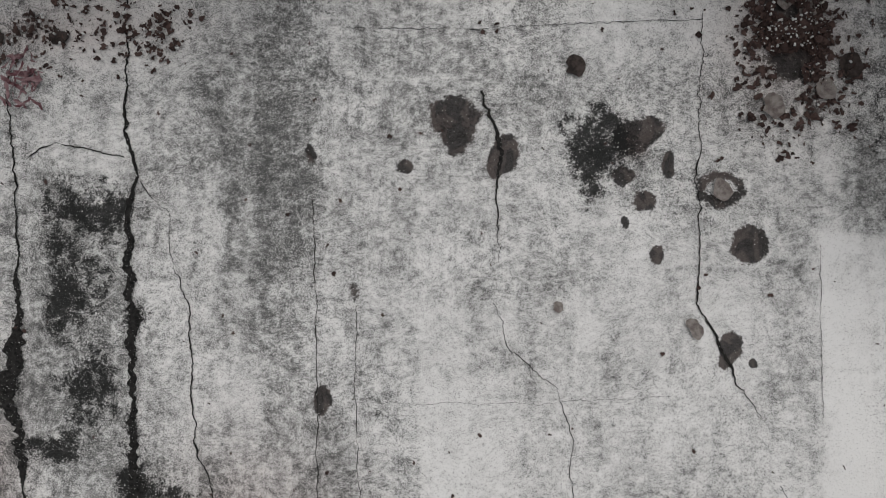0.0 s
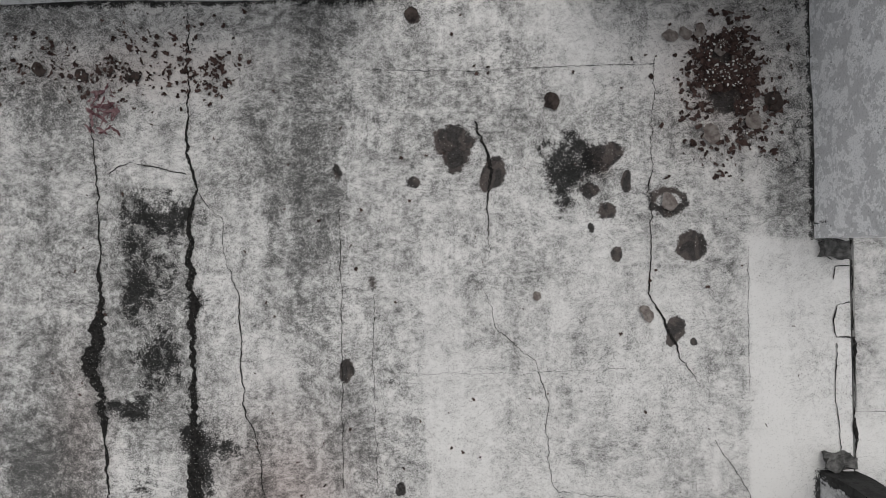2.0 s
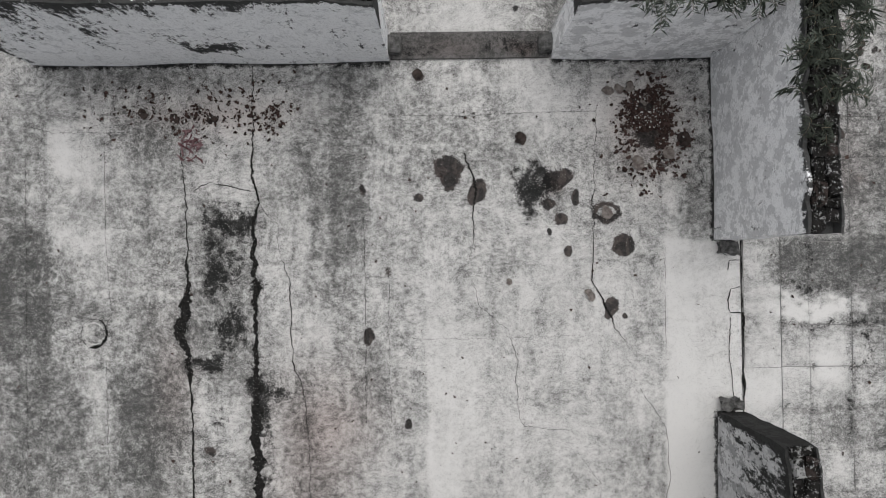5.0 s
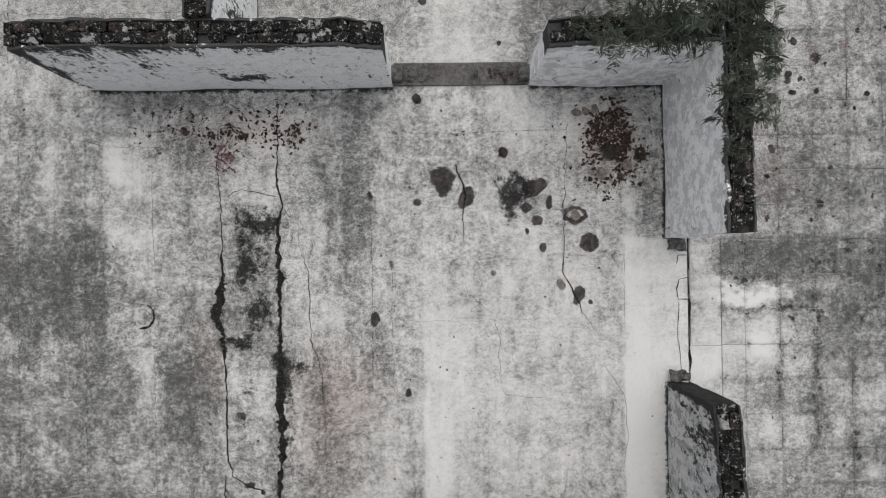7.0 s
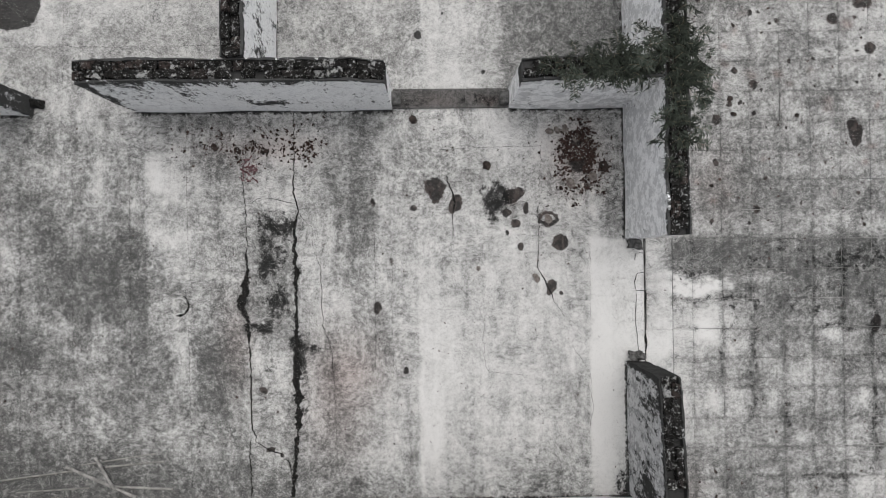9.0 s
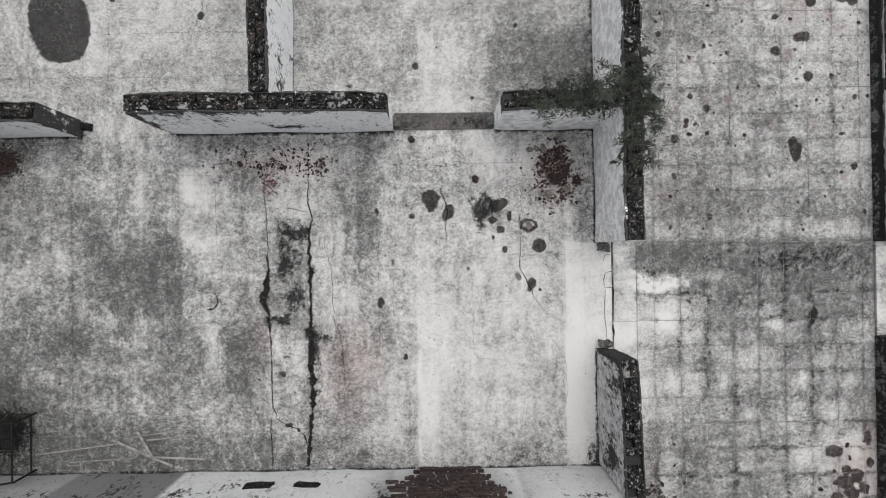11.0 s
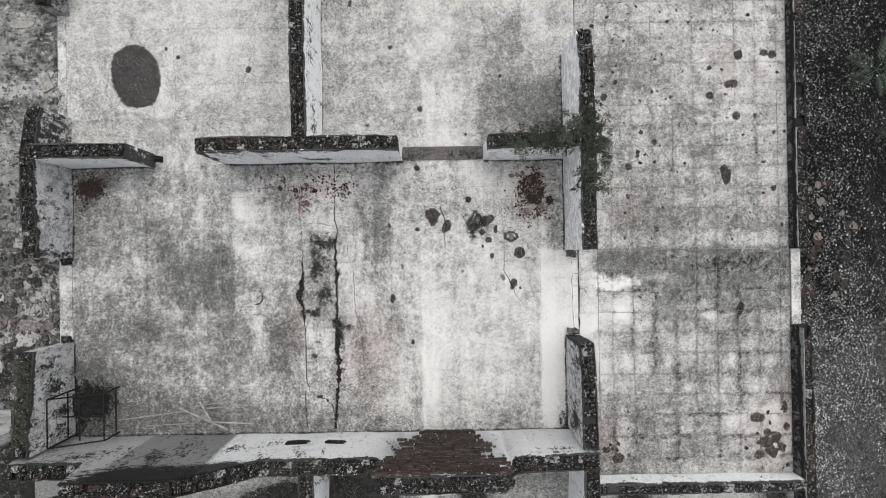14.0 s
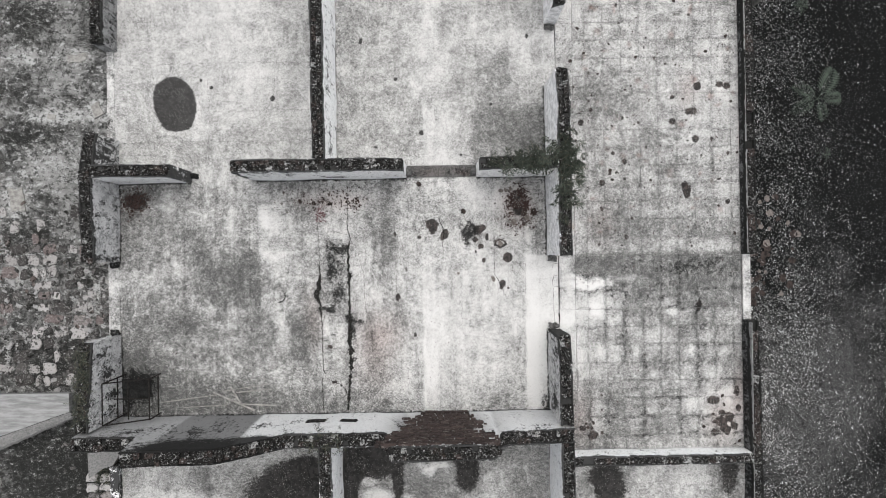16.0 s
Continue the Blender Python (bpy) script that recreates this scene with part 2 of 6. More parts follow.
MAT_RUST = plain("rusty_dark_steel", (0.014, 0.013, 0.0125), (0.032, 0.028, 0.026), 60, 0.7, metal=0.3)
MAT_CLOTH = plain("blackened_mesh_cloth", (0.010, 0.010, 0.010), (0.024, 0.024, 0.023), 50, 0.95)
MAT_BARK = plain("weed_stem", (0.10, 0.085, 0.06), (0.18, 0.16, 0.12), 60, 0.8)
MAT_LEAF = plain("dull_green_leaf", (0.014, 0.0165, 0.013), (0.062, 0.071, 0.057), 30, 0.6, lucky=True)
MAT_SPRIG = plain("grey_green_leaf", (0.030, 0.037, 0.029), (0.115, 0.130, 0.108), 30, 0.6, lucky=True)
MAT_FERN = plain("grey_green_frond", (0.036, 0.046, 0.037), (0.085, 0.103, 0.083), 30, 0.6, lucky=True)
MAT_STONE = plain("dark_gravel_stone", (0.020, 0.020, 0.0195), (0.15, 0.15, 0.147), 50, 0.9, lucky=True)
k = Nodes("gravel_stone", 0.9)
MAT_PEBBLE = k.done(k.mix(k.math("POWER", k.island(), 2.6), (0.030, 0.030, 0.029), (0.80, 0.80, 0.79)), k.noise(200, 2), 0.001)


def gravel():
    k = Nodes("dark_gravel_ground", 0.95)
    big, mid, fine, tiny = k.noise(0.9, 6, 0.6), k.noise(12, 6, 0.74), k.noise(60, 4, 0.78), k.noise(75, 3, 0.7)
    far = k.tree.nodes.new("ShaderNodeVectorMath")
    far.operation = "DISTANCE"
    k.put(far.inputs[0], k.where)
    far.inputs[1].default_value = (5.5, -2.3, 0)
    dust = k.math("ADD", k.ramp(far.outputs["Value"], 0.2, 3.0, 0.80, -0.15), k.math("MULTIPLY", k.math("SUBTRACT", big, 0.5), 2.4))
    col = k.mix(k.ramp(dust, 0.0, 0.9), (0.008, 0.008, 0.0079), (0.040, 0.0396, 0.0388))
    grit = k.math("ADD", k.math("MULTIPLY", mid, 0.6), k.math("ADD", fine, k.math("MULTIPLY", dust, 0.12)))
    col = k.mix(k.ramp(grit, 0.88, 1.0, 0.0, 0.6), col, (0.075, 0.075, 0.073))
    col = k.mix(k.ramp(mid, 0.52, 0.40, 0.0, 0.6), col, (0.010, 0.010, 0.0098))
    col = k.mix(k.ramp(k.math("ADD", tiny, k.math("MULTIPLY", dust, 0.05)), 0.645, 0.68, 0.0, 0.9), col, (0.42, 0.42, 0.415))
    col = k.mix(k.ramp(k.math("ADD", k.noise(150, 2, 0.6), k.math("MULTIPLY", dust, 0.05)), 0.67, 0.71, 0.0, 0.8), col, (0.30, 0.30, 0.295))
    return k.done(col, k.math("ADD", mid, fine), 0.012, 0.9)


def mossy():
    """Old yard concrete under black moss, lichen and grit; the stains lift out worn pale streaks and sunk black ones."""
    k = Nodes("mossy_yard_concrete", 0.95)
    worn, moss, _, _ = k.stains()
    big, mid, fine = k.noise(1.6, 10, 0.66), k.noise(8, 10, 0.74, (0.8, 1.25, 1), distort=0.4), k.noise(60, 4, 0.75)
    lichen = k.noise(14, 9, 0.76, (0.75, 1.2, 1))
    tone = k.math("ADD", k.math("MULTIPLY", big, 0.6), k.math("ADD", k.math("MULTIPLY", mid, 0.7), k.math("SUBTRACT", k.math("MULTIPLY", worn, 0.3), k.math("MULTIPLY", moss, 0.25))))
    col = k.mix(k.ramp(tone, 0.52, 0.82), (0.036, 0.036, 0.034), (0.27, 0.268, 0.26))
    col = k.mix(k.ramp(k.math("ADD", lichen, k.math("ADD", k.math("MULTIPLY", worn, 0.17), k.math("MULTIPLY", fine, 0.2))), 0.65, 0.70, 0.0, 0.8), col, (0.42, 0.42, 0.41))
    col = k.mix(k.ramp(k.math("ADD", k.noise(17, 9, 0.78), k.math("ADD", k.math("MULTIPLY", moss, 0.16), k.math("MULTIPLY", fine, 0.2))), 0.62, 0.67, 0.0, 0.85), col, (0.020, 0.020, 0.0185))
    col = k.mix(k.ramp(fine, 0.60, 0.68, 0.0, 0.75), col, (0.36, 0.36, 0.35))
    return k.done(col, k.math("ADD", mid, k.math("ADD", fine, lichen)), 0.014, 0.9)


MAT_GRAVEL = gravel()
MAT_YARD = mossy()

# ---- building blocks ----
random.seed(11)


def mesh_of(name, bm, material):
    me = bpy.data.meshes.new(name)
    bm.normal_update()
    bm.to_mesh(me)
    bm.free()
    me.materials.append(material)
    return me


def part(name, bm, material, parent, label=""):
    ob = new(name, mesh_of(name, bm, material))
    ob.parent = parent
    return tagged(ob, label)


def thing(name, bm, material, label, category, group="", kind=""):
    return tagged(new(name, mesh_of(name, bm, material)), label, category, group, kind)


def hash01(ix, iy, seed):
    v = np.sin(ix * 127.1 + iy * 311.7 + seed * 74.7) * 43758.5453
    return v - np.floor(v)


def lattice(x, y, seed):
    """Smooth value noise, 0 to 1."""
    ix, iy = np.floor(x), np.floor(y)
    fx, fy = x - ix, y - iy
    fx, fy = fx * fx * (3 - 2 * fx), fy * fy * (3 - 2 * fy)
    a = hash01(ix, iy, seed) * (1 - fx) + hash01(ix + 1, iy, seed) * fx
    b = hash01(ix, iy + 1, seed) * (1 - fx) + hash01(ix + 1, iy + 1, seed) * fx
    return a * (1 - fy) + b * fy


def cloud(x, y, scale, seed, octaves=4):
    total, amp, norm = 0, 1.0, 0.0
    for o in range(octaves):
        total = total + amp * lattice(x * scale * 2 ** o, y * scale * 2 ** o, seed + o * 13)
        norm += amp
        amp *= 0.55
    return total / norm


def knee(v):
    """Grime never quite covers: it levels off past the half."""
    return np.where(v < 0.45, v, 0.45 + 0.75 * (1 - np.exp(-np.maximum(v - 0.45, 0) / 0.75)))


class Sheet:
    """A floor sheet as a fine grid that carries its stains: grime with painted shade, mould, rust tint and damp marks.
    """

    def __init__(self, x0, x1, y0, y1, step, seed):
        self.nx, self.ny = int(round((x1 - x0) / step)) + 1, int(round((y1 - y0) / step)) + 1
        self.x, self.y = np.meshgrid(np.linspace(x0, x1, self.nx), np.linspace(y0, y1, self.ny))
        self.wx = self.x + 0.12 * (cloud(self.x, self.y, 5, seed + 1) - 0.5) + 0.045 * (cloud(self.x, self.y, 22, seed + 11, 3) - 0.5)
        self.wy = self.y + 0.12 * (cloud(self.x, self.y, 5, seed + 2) - 0.5) + 0.045 * (cloud(self.x, self.y, 22, seed + 12, 3) - 0.5)
        self.seed = seed
        self.z = 0.006 * (cloud(self.x, self.y, 2, seed + 3) - 0.5)
        self.layer = {k: np.zeros_like(self.x) for k in ("grime_shade", "mould", "rust", "damp")}

    def ground(self, base, clouds, scale=1.6):
        self.layer["grime_shade"] += base + clouds * 2 * (cloud(self.x, self.y, scale, self.seed + 5, 5) - 0.5)

    def brushed(self, amount):
        """The sweep of the trowel, along and across the strips."""
        for sx, sy, n in ((6, 1.1, 31), (1.2, 4.5, 32)):
            self.layer["grime_shade"] += amount * (cloud(self.wx * sx, self.wy * sy, 1.0, self.seed + n, 4) - 0.5)

    def blob(self, layer, x, y, rx, ry, amount, hard=2.0, turn=0.0):
        c, s = math.cos(radians(turn)), math.sin(radians(turn))
        bend = 0.4 if layer == "damp" else 1.0
        dx, dy = self.x + bend * (self.wx - self.x) - x, self.y + bend * (self.wy - self.y) - y
        d = np.sqrt(((dx * c + dy * s) / rx) ** 2 + ((dy * c - dx * s) / ry) ** 2)
        self.layer[layer] += amount * np.exp(-d ** hard)

    def blobs(self, layer, rows, hard=2.0):
        for row in rows:
            self.blob(layer, *row, hard=hard)

    def drift(self, layer, x0, x1, rows, strips=()):
        """A broad drift of tone over the sheet: rows of (y, amounts at even steps from x0 to x1)."""
        ys = np.array([r[0] for r in rows])
        grid = np.array([r[1] for r in rows], float)
        wx = self.wx
        if strips:
            edges = np.array(strips)
            n = np.clip(np.searchsorted(edges, self.x) - 1, 0, len(edges) - 2)
            wx = 0.15 * wx + 0.85 * (edges[n] + edges[n + 1]) / 2
        fx = np.clip((wx - x0) / (x1 - x0), 0, 0.9999) * (grid.shape[1] - 1)
        fy = np.clip((self.wy - ys[0]) / (ys[-1] - ys[0]), 0, 0.9999) * (len(ys) - 1)
        i, j = fx.astype(int), fy.astype(int)
        u, v = fx - i, fy - j
        u, v = u * u * (3 - 2 * u), v * v * (3 - 2 * v)
        self.layer[layer] += (grid[j, i] * (1 - u) + grid[j, i + 1] * u) * (1 - v) + (grid[j + 1, i] * (1 - u) + grid[j + 1, i + 1] * u) * v

    def box(self, layer, x0, x1, y0, y1, amount, soft=0.012):
        f = 1.0
        for v, lo, hi in ((self.x, x0, x1), (self.y, y0, y1)):
            f = f / ((1 + np.exp(np.clip((lo - v) / soft, -40, 40))) * (1 + np.exp(np.clip((v - hi) / soft, -40, 40))))
        self.layer[layer] += amount * f

    def build(self, name, material, label, category, kind="structure", z=0.0, thick=0.25):
        nx, ny = self.nx, self.ny
        co = np.stack([self.x, self.y, self.z + z], -1).reshape(-1, 3)
        i = np.arange(nx * ny).reshape(ny, nx)
        quads = np.stack([i[:-1, :-1], i[:-1, 1:], i[1:, 1:], i[1:, :-1]], -1).reshape(-1, 4)
        rim = np.concatenate([i[0, :-1], i[:-1, -1], i[-1, :0:-1], i[:0:-1, 0]])
        low = co[rim] - (0, 0, thick)
        j = np.arange(len(rim)) + len(co)
        skirt = np.stack([rim, j, np.roll(j, -1), np.roll(rim, -1)], -1)
        co = np.concatenate([co, low])
        me = bpy.data.meshes.new(name)
        me.from_pydata(co.tolist(), [], np.concatenate([quads, skirt]).tolist())
        paint = np.zeros((len(co), 4), np.float32)
        for n, key in enumerate(("grime_shade", "mould", "rust", "damp")):
            v = self.layer[key].reshape(-1)
            v = np.clip(knee(v) if key == "grime_shade" else v, -0.4, 1.5)
            paint[:len(v), n], paint[len(v):, n] = v, 0.5
        me.attributes.new("stains", "FLOAT_COLOR", "POINT").data.foreach_set("color", paint.reshape(-1))
        me.materials.append(material)
        return tagged(new(name, me), label, category, kind=kind)


def box(bm, x0, x1, y0, y1, z0, z1):
    v = [bm.verts.new(p) for p in ((x0, y0, z0), (x1, y0, z0), (x1, y1, z0), (x0, y1, z0), (x0, y0, z1), (x1, y0, z1), (x1, y1, z1), (x0, y1, z1))]
    for f in ((3, 2, 1, 0), (4, 5, 6, 7), (0, 1, 5, 4), (1, 2, 6, 5), (2, 3, 7, 6), (3, 0, 4, 7)):
        bm.faces.new([v[n] for n in f])
    return v


def rough_brick(seed):
    """A broken brick of unit size, chamfered and chipped."""
    rng = random.Random(seed)
    bm = bmesh.new()
    bmesh.ops.create_cube(bm, size=1.0)
    bmesh.ops.bevel(bm, geom=bm.edges[:], offset=0.13, segments=1, affect="EDGES")
    for v in bm.verts:
        v.co += Vector([rng.uniform(-0.10, 0.10) for _ in range(3)])
        if v.co.z > 0.3:
            v.co.z += rng.uniform(-0.22, 0.12)
    return mesh_of("brick", bm, MAT_CRUST)


BRICKS = [rough_brick(n) for n in range(10)]


def wall(name, along, start, stop, face, thick, heights, material, label, bricks=True, rows=2, seed=1, z0=-0.1, brick_size=0.085, patches=(), panels=(), soots=(), greys=()):
    """A ruined wall along x or y. face: its lower coordinate across. heights: (place, height) pairs along it; the broken top is
    filled with rows of loose and mortared brick between the two skins of plaster. patches: mould as (place, height, half length,
    half height, amount)."""
    rng = random.Random(seed)
    places, tops = zip(*heights)

    def top(s):
        rag = 0.03 * (lattice(np.float64(s * 9), np.float64(seed * 3.3), 5) - 0.5) + 0.03 * (lattice(np.float64(s * 2.3), np.float64(seed), 6) - 0.5)
        return float(np.interp(s, places, tops) + rag)

    bm = bmesh.new()
    count = max(2, int((stop - start) / 0.05))
    levels = max(3, int(max(tops) / 0.07))
    rings = []
    for n in range(count + 1):
        s = start + (stop - start) * n / count
        t = top(s)
        near, far = t + rng.uniform(-0.025, 0.008), t + rng.uniform(-0.025, 0.008)
        profile = [(0, z0 + (near - z0) * m / levels) for m in range(levels + 1)]
        profile += [(0.015, near + 0.003), (0.02, t - 0.06), (thick - 0.02, t - 0.06), (thick - 0.015, far + 0.003)]
        profile += [(thick, far + (z0 - far) * m / levels) for m in range(levels + 1)]
        ring = []
        end = min(n, count - n)
        for a, z in profile:
            wob = 0.006 * math.sin(5.3 * s + 3 * z + seed) + 0.006 * (noise.noise((s * 6, z * 6, seed)))
            a = a + wob if a in (0, thick) else a
            slip = s + (0.012 * noise.noise((a * 20, z * 9, seed)) if end == 0 else 0)
            ring.append(bm.verts.new((slip, face + a, z) if along == "x" else (face + a, slip, z)))
        rings.append(ring)
    for a, b in zip(rings, rings[1:]):
        for n in range(len(a) - 1):
            bm.faces.new((a[n], b[n], b[n + 1], a[n + 1]))
    bm.faces.new(rings[0])
    bm.faces.new(rings[-1])
    bmesh.ops.recalc_face_normals(bm, faces=bm.faces[:])
    ob = thing(name, bm, material, label, "wall", kind="structure")
    paint = np.zeros((len(ob.data.vertices), 4), np.float32)
    for n, v in enumerate(ob.data.vertices):
        s = v.co.x if along == "x" else v.co.y
        for ps, pz, rs, rz, amount in patches:
            paint[n, 1] += amount * math.exp(-((s - ps) / rs) ** 2 - ((v.co.z - pz) / rz) ** 2)
        for a, b, amount in panels:
            paint[n, 0] += amount * (a < s < b)
        for ps, pz, rs, rz, amount in greys:
            paint[n, 0] += amount * math.exp(-(((s - ps) / rs) ** 2 + ((v.co.z - pz) / rz) ** 2) ** 2)
        for ps, pz, rs, rz, amount in soots:
            paint[n, 3] += amount * math.exp(-((s - ps) / rs) ** 2 - ((v.co.z - pz) / rz) ** 2)
        if v.co.z > top(s) - 0.085:
            if v.co.z > top(s) - 0.045:
                paint[n, 1] += 0.5 + 0.7 * lattice(np.float64(s * 8), np.float64(v.co.z * 3 + seed), 2)
            if 0.017 < (v.co.y if along == "x" else v.co.x) - face < thick - 0.017:
                paint[n, 1] = 2.0
    ob.data.attributes.new("stains", "FLOAT_COLOR", "POINT").data.foreach_set("color", paint.reshape(-1))
    # the broken brick that shows in the top
    if bricks:
        depth = (thick - 0.036) / rows
        for r in range(rows):
            s = start + 0.005
            while s < stop - 0.03:
                length = min(brick_size * rng.uniform(0.55, 1.45), stop - s)
                if rng.random() < 0.09:
                    s += length * 0.7
                    continue
                m = rng.choice(BRICKS)
                b = new("brick", m)
                b.parent = ob
                high = 0.075 + rng.uniform(-0.012, 0.012)
                c = (s + length / 2, face + 0.018 + depth * (r + 0.5) + rng.uniform(-0.006, 0.006), top(s + length / 2) - 0.03 + rng.uniform(-0.02, 0.018))
                if along == "y":
                    c = (c[1], c[0], c[2])
                slope = math.degrees(math.atan2(top(s + length) - top(s), length))
                turn = rng.uniform(-9, 9) + (90 if along == "y" else 0)
                b.matrix_basis = pose(*c, 0, 0, turn) @ pose(0, 0, 0, rng.uniform(-5, 5), -slope + rng.uniform(-5, 5), 0) @ Matrix.Diagonal((length * rng.uniform(0.95, 1.12), depth * rng.uniform(0.9, 1.1), high, 1))
                s += length
    return ob


def ribbon(points, widths, z, seed, jitter=0.012, step=0.007):
    """A dirt-filled crack: an uneven strip along a line, with ragged edges that wander apart."""
    pts, wid = [], []
    for (a, b), (wa, wb) in zip(zip(points, points[1:]), zip(widths, widths[1:])):
        a, b = Vector(a), Vector(b)
        n = max(1, int((b - a).length / step))
        for k in range(n):
            pts.append(a.lerp(b, k / n))
            wid.append(wa + (wb - wa) * k / n)
    pts.append(Vector(points[-1]))
    wid.append(widths[-1])
    bm = bmesh.new()
    left, right = [], []
    for n, p in enumerate(pts):
        d = (pts[min(n + 1, len(pts) - 1)] - pts[max(n - 1, 0)]).normalized()
        side = Vector((-d.y, d.x))
        u = n * step
        wander = jitter * (0.9 * noise.noise((u * 9, seed, 1)) + 0.55 * noise.noise((u * 31, seed, 2)) + 0.3 * noise.noise((u * 83, seed, 3)))
        c = p + side * wander
        w = wid[n]
        rough = 0.75 if w < 0.03 else 0.85 if w < 0.045 else 1.05 if w < 0.055 else 0.55
        lw = w * max(0.06, 0.42 + rough * (0.75 * noise.noise((u * 13, seed, 5)) + 0.5 * noise.noise((u * 47, seed, 6))))
        rw = w * max(0.06, 0.42 + rough * (0.75 * noise.noise((u * 13, seed, 8)) + 0.5 * noise.noise((u * 47, seed, 9))))
        left.append(bm.verts.new((*(c + side * lw), z)))
        right.append(bm.verts.new((*(c - side * rw), z)))
    for n in range(len(pts) - 1):
        bm.faces.new((right[n], right[n + 1], left[n + 1], left[n]))
    return bm


def leaf_into(bm, centre, size, turn, curl=0.2, slim=0.7, lobes=0, tilt=0.0, torn=0.25):
    """One dead leaf: an oval blade of two curled halves with a bent tip."""
    n = 5
    m = Matrix.Translation(centre) @ Euler((tilt, tilt * 0.6, turn)).to_matrix().to_4x4()
    mid, lo, hi = [], [], []
    for k in range(n + 1):
        u = k / n
        w = size * slim * 0.5 * math.sin(math.pi * min(1, u * 0.93 + 0.05)) ** 0.75 * (1 + lobes * 0.3 * math.sin(9 * u))
        x = size * (u - 0.5)
        lift = size * curl * (2 * u - 1) ** 2 * 0.5
        up, dn = (w * (1 + torn * (2 * hash01(k + 3, size * 977, c) - 1)) for c in (turn, turn + 5))
        mid.append(bm.verts.new(m @ Vector((x, 0, lift))))
        hi.append(bm.verts.new(m @ Vector((x + torn * 0.3 * (up - w), up, lift + curl * w))))
        lo.append(bm.verts.new(m @ Vector((x - torn * 0.3 * (dn - w), -dn, lift + curl * w))))
    for k in range(n):
        bm.faces.new((mid[k], mid[k + 1], hi[k + 1], hi[k]))
        bm.faces.new((lo[k], lo[k + 1], mid[k + 1], mid[k]))


# ---- floors ----
NORTH, SOUTH, WEST, EAST = 1.285, -2.145, -4.46, 1.785
T = 0.17

# floor darkness by rows from north to south, each from west to east
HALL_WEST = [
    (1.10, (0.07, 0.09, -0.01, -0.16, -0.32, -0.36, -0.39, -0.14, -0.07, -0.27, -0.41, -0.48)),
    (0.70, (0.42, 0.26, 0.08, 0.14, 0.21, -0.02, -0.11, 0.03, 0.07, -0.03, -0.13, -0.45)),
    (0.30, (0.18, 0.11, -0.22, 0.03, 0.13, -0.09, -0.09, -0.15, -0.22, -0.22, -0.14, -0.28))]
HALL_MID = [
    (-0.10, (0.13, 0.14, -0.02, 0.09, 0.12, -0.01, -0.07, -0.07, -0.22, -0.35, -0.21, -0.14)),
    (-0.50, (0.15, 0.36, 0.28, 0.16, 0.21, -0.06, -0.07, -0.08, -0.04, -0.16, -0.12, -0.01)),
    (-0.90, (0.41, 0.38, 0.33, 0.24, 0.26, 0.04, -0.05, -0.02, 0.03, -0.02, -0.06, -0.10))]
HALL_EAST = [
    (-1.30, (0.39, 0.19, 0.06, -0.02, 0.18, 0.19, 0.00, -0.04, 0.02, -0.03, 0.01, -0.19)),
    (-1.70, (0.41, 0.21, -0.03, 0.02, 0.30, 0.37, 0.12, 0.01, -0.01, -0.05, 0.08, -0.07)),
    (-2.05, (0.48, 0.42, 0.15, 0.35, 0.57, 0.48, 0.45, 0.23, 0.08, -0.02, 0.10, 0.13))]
hall = Sheet(WEST - 0.02, EAST + 0.16, SOUTH - 0.02, NORTH + 0.02, 0.009, 21)
hall.ground(0.47, 0.14, 2.2)
hall.brushed(0.26)
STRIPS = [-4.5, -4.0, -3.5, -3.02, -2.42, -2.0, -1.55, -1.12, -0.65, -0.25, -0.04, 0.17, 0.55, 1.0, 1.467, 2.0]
for n, (a, b) in enumerate(zip(STRIPS, STRIPS[1:])):
    hall.box("grime_shade", a, b, -3, 0.94, 0.16 * (hash01(n, 3, 5) - 0.5), 0.005)
    for m in range(7):
        y = SOUTH + m * 0.5 + 0.2 * hash01(n, m, 8)
        hall.box("grime_shade", a, b, y, y + 0.5, 0.14 * (hash01(n, m, 9) - 0.5), 0.012)


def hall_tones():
    """The broad drift of darkness over the hall, from the paler east to the darker west."""
    hall.drift("grime_shade", -4.21, 1.76, HALL_WEST + HALL_MID + HALL_EAST, STRIPS)


def imprint(sheet, wide, long, amount, seed):
    """Faint straight-edged marks of the boards and mats that once lay on the floor."""
    i = np.floor(sheet.x / wide + 0.1 * np.sin(sheet.y * 3))
    j = np.floor(sheet.y / long + hash01(i, 0, seed))
    sheet.layer["grime_shade"] += amount * (hash01(i, j, seed + 1) - 0.5) + amount * 0.6 * (hash01(i, 7, seed + 2) - 0.5)


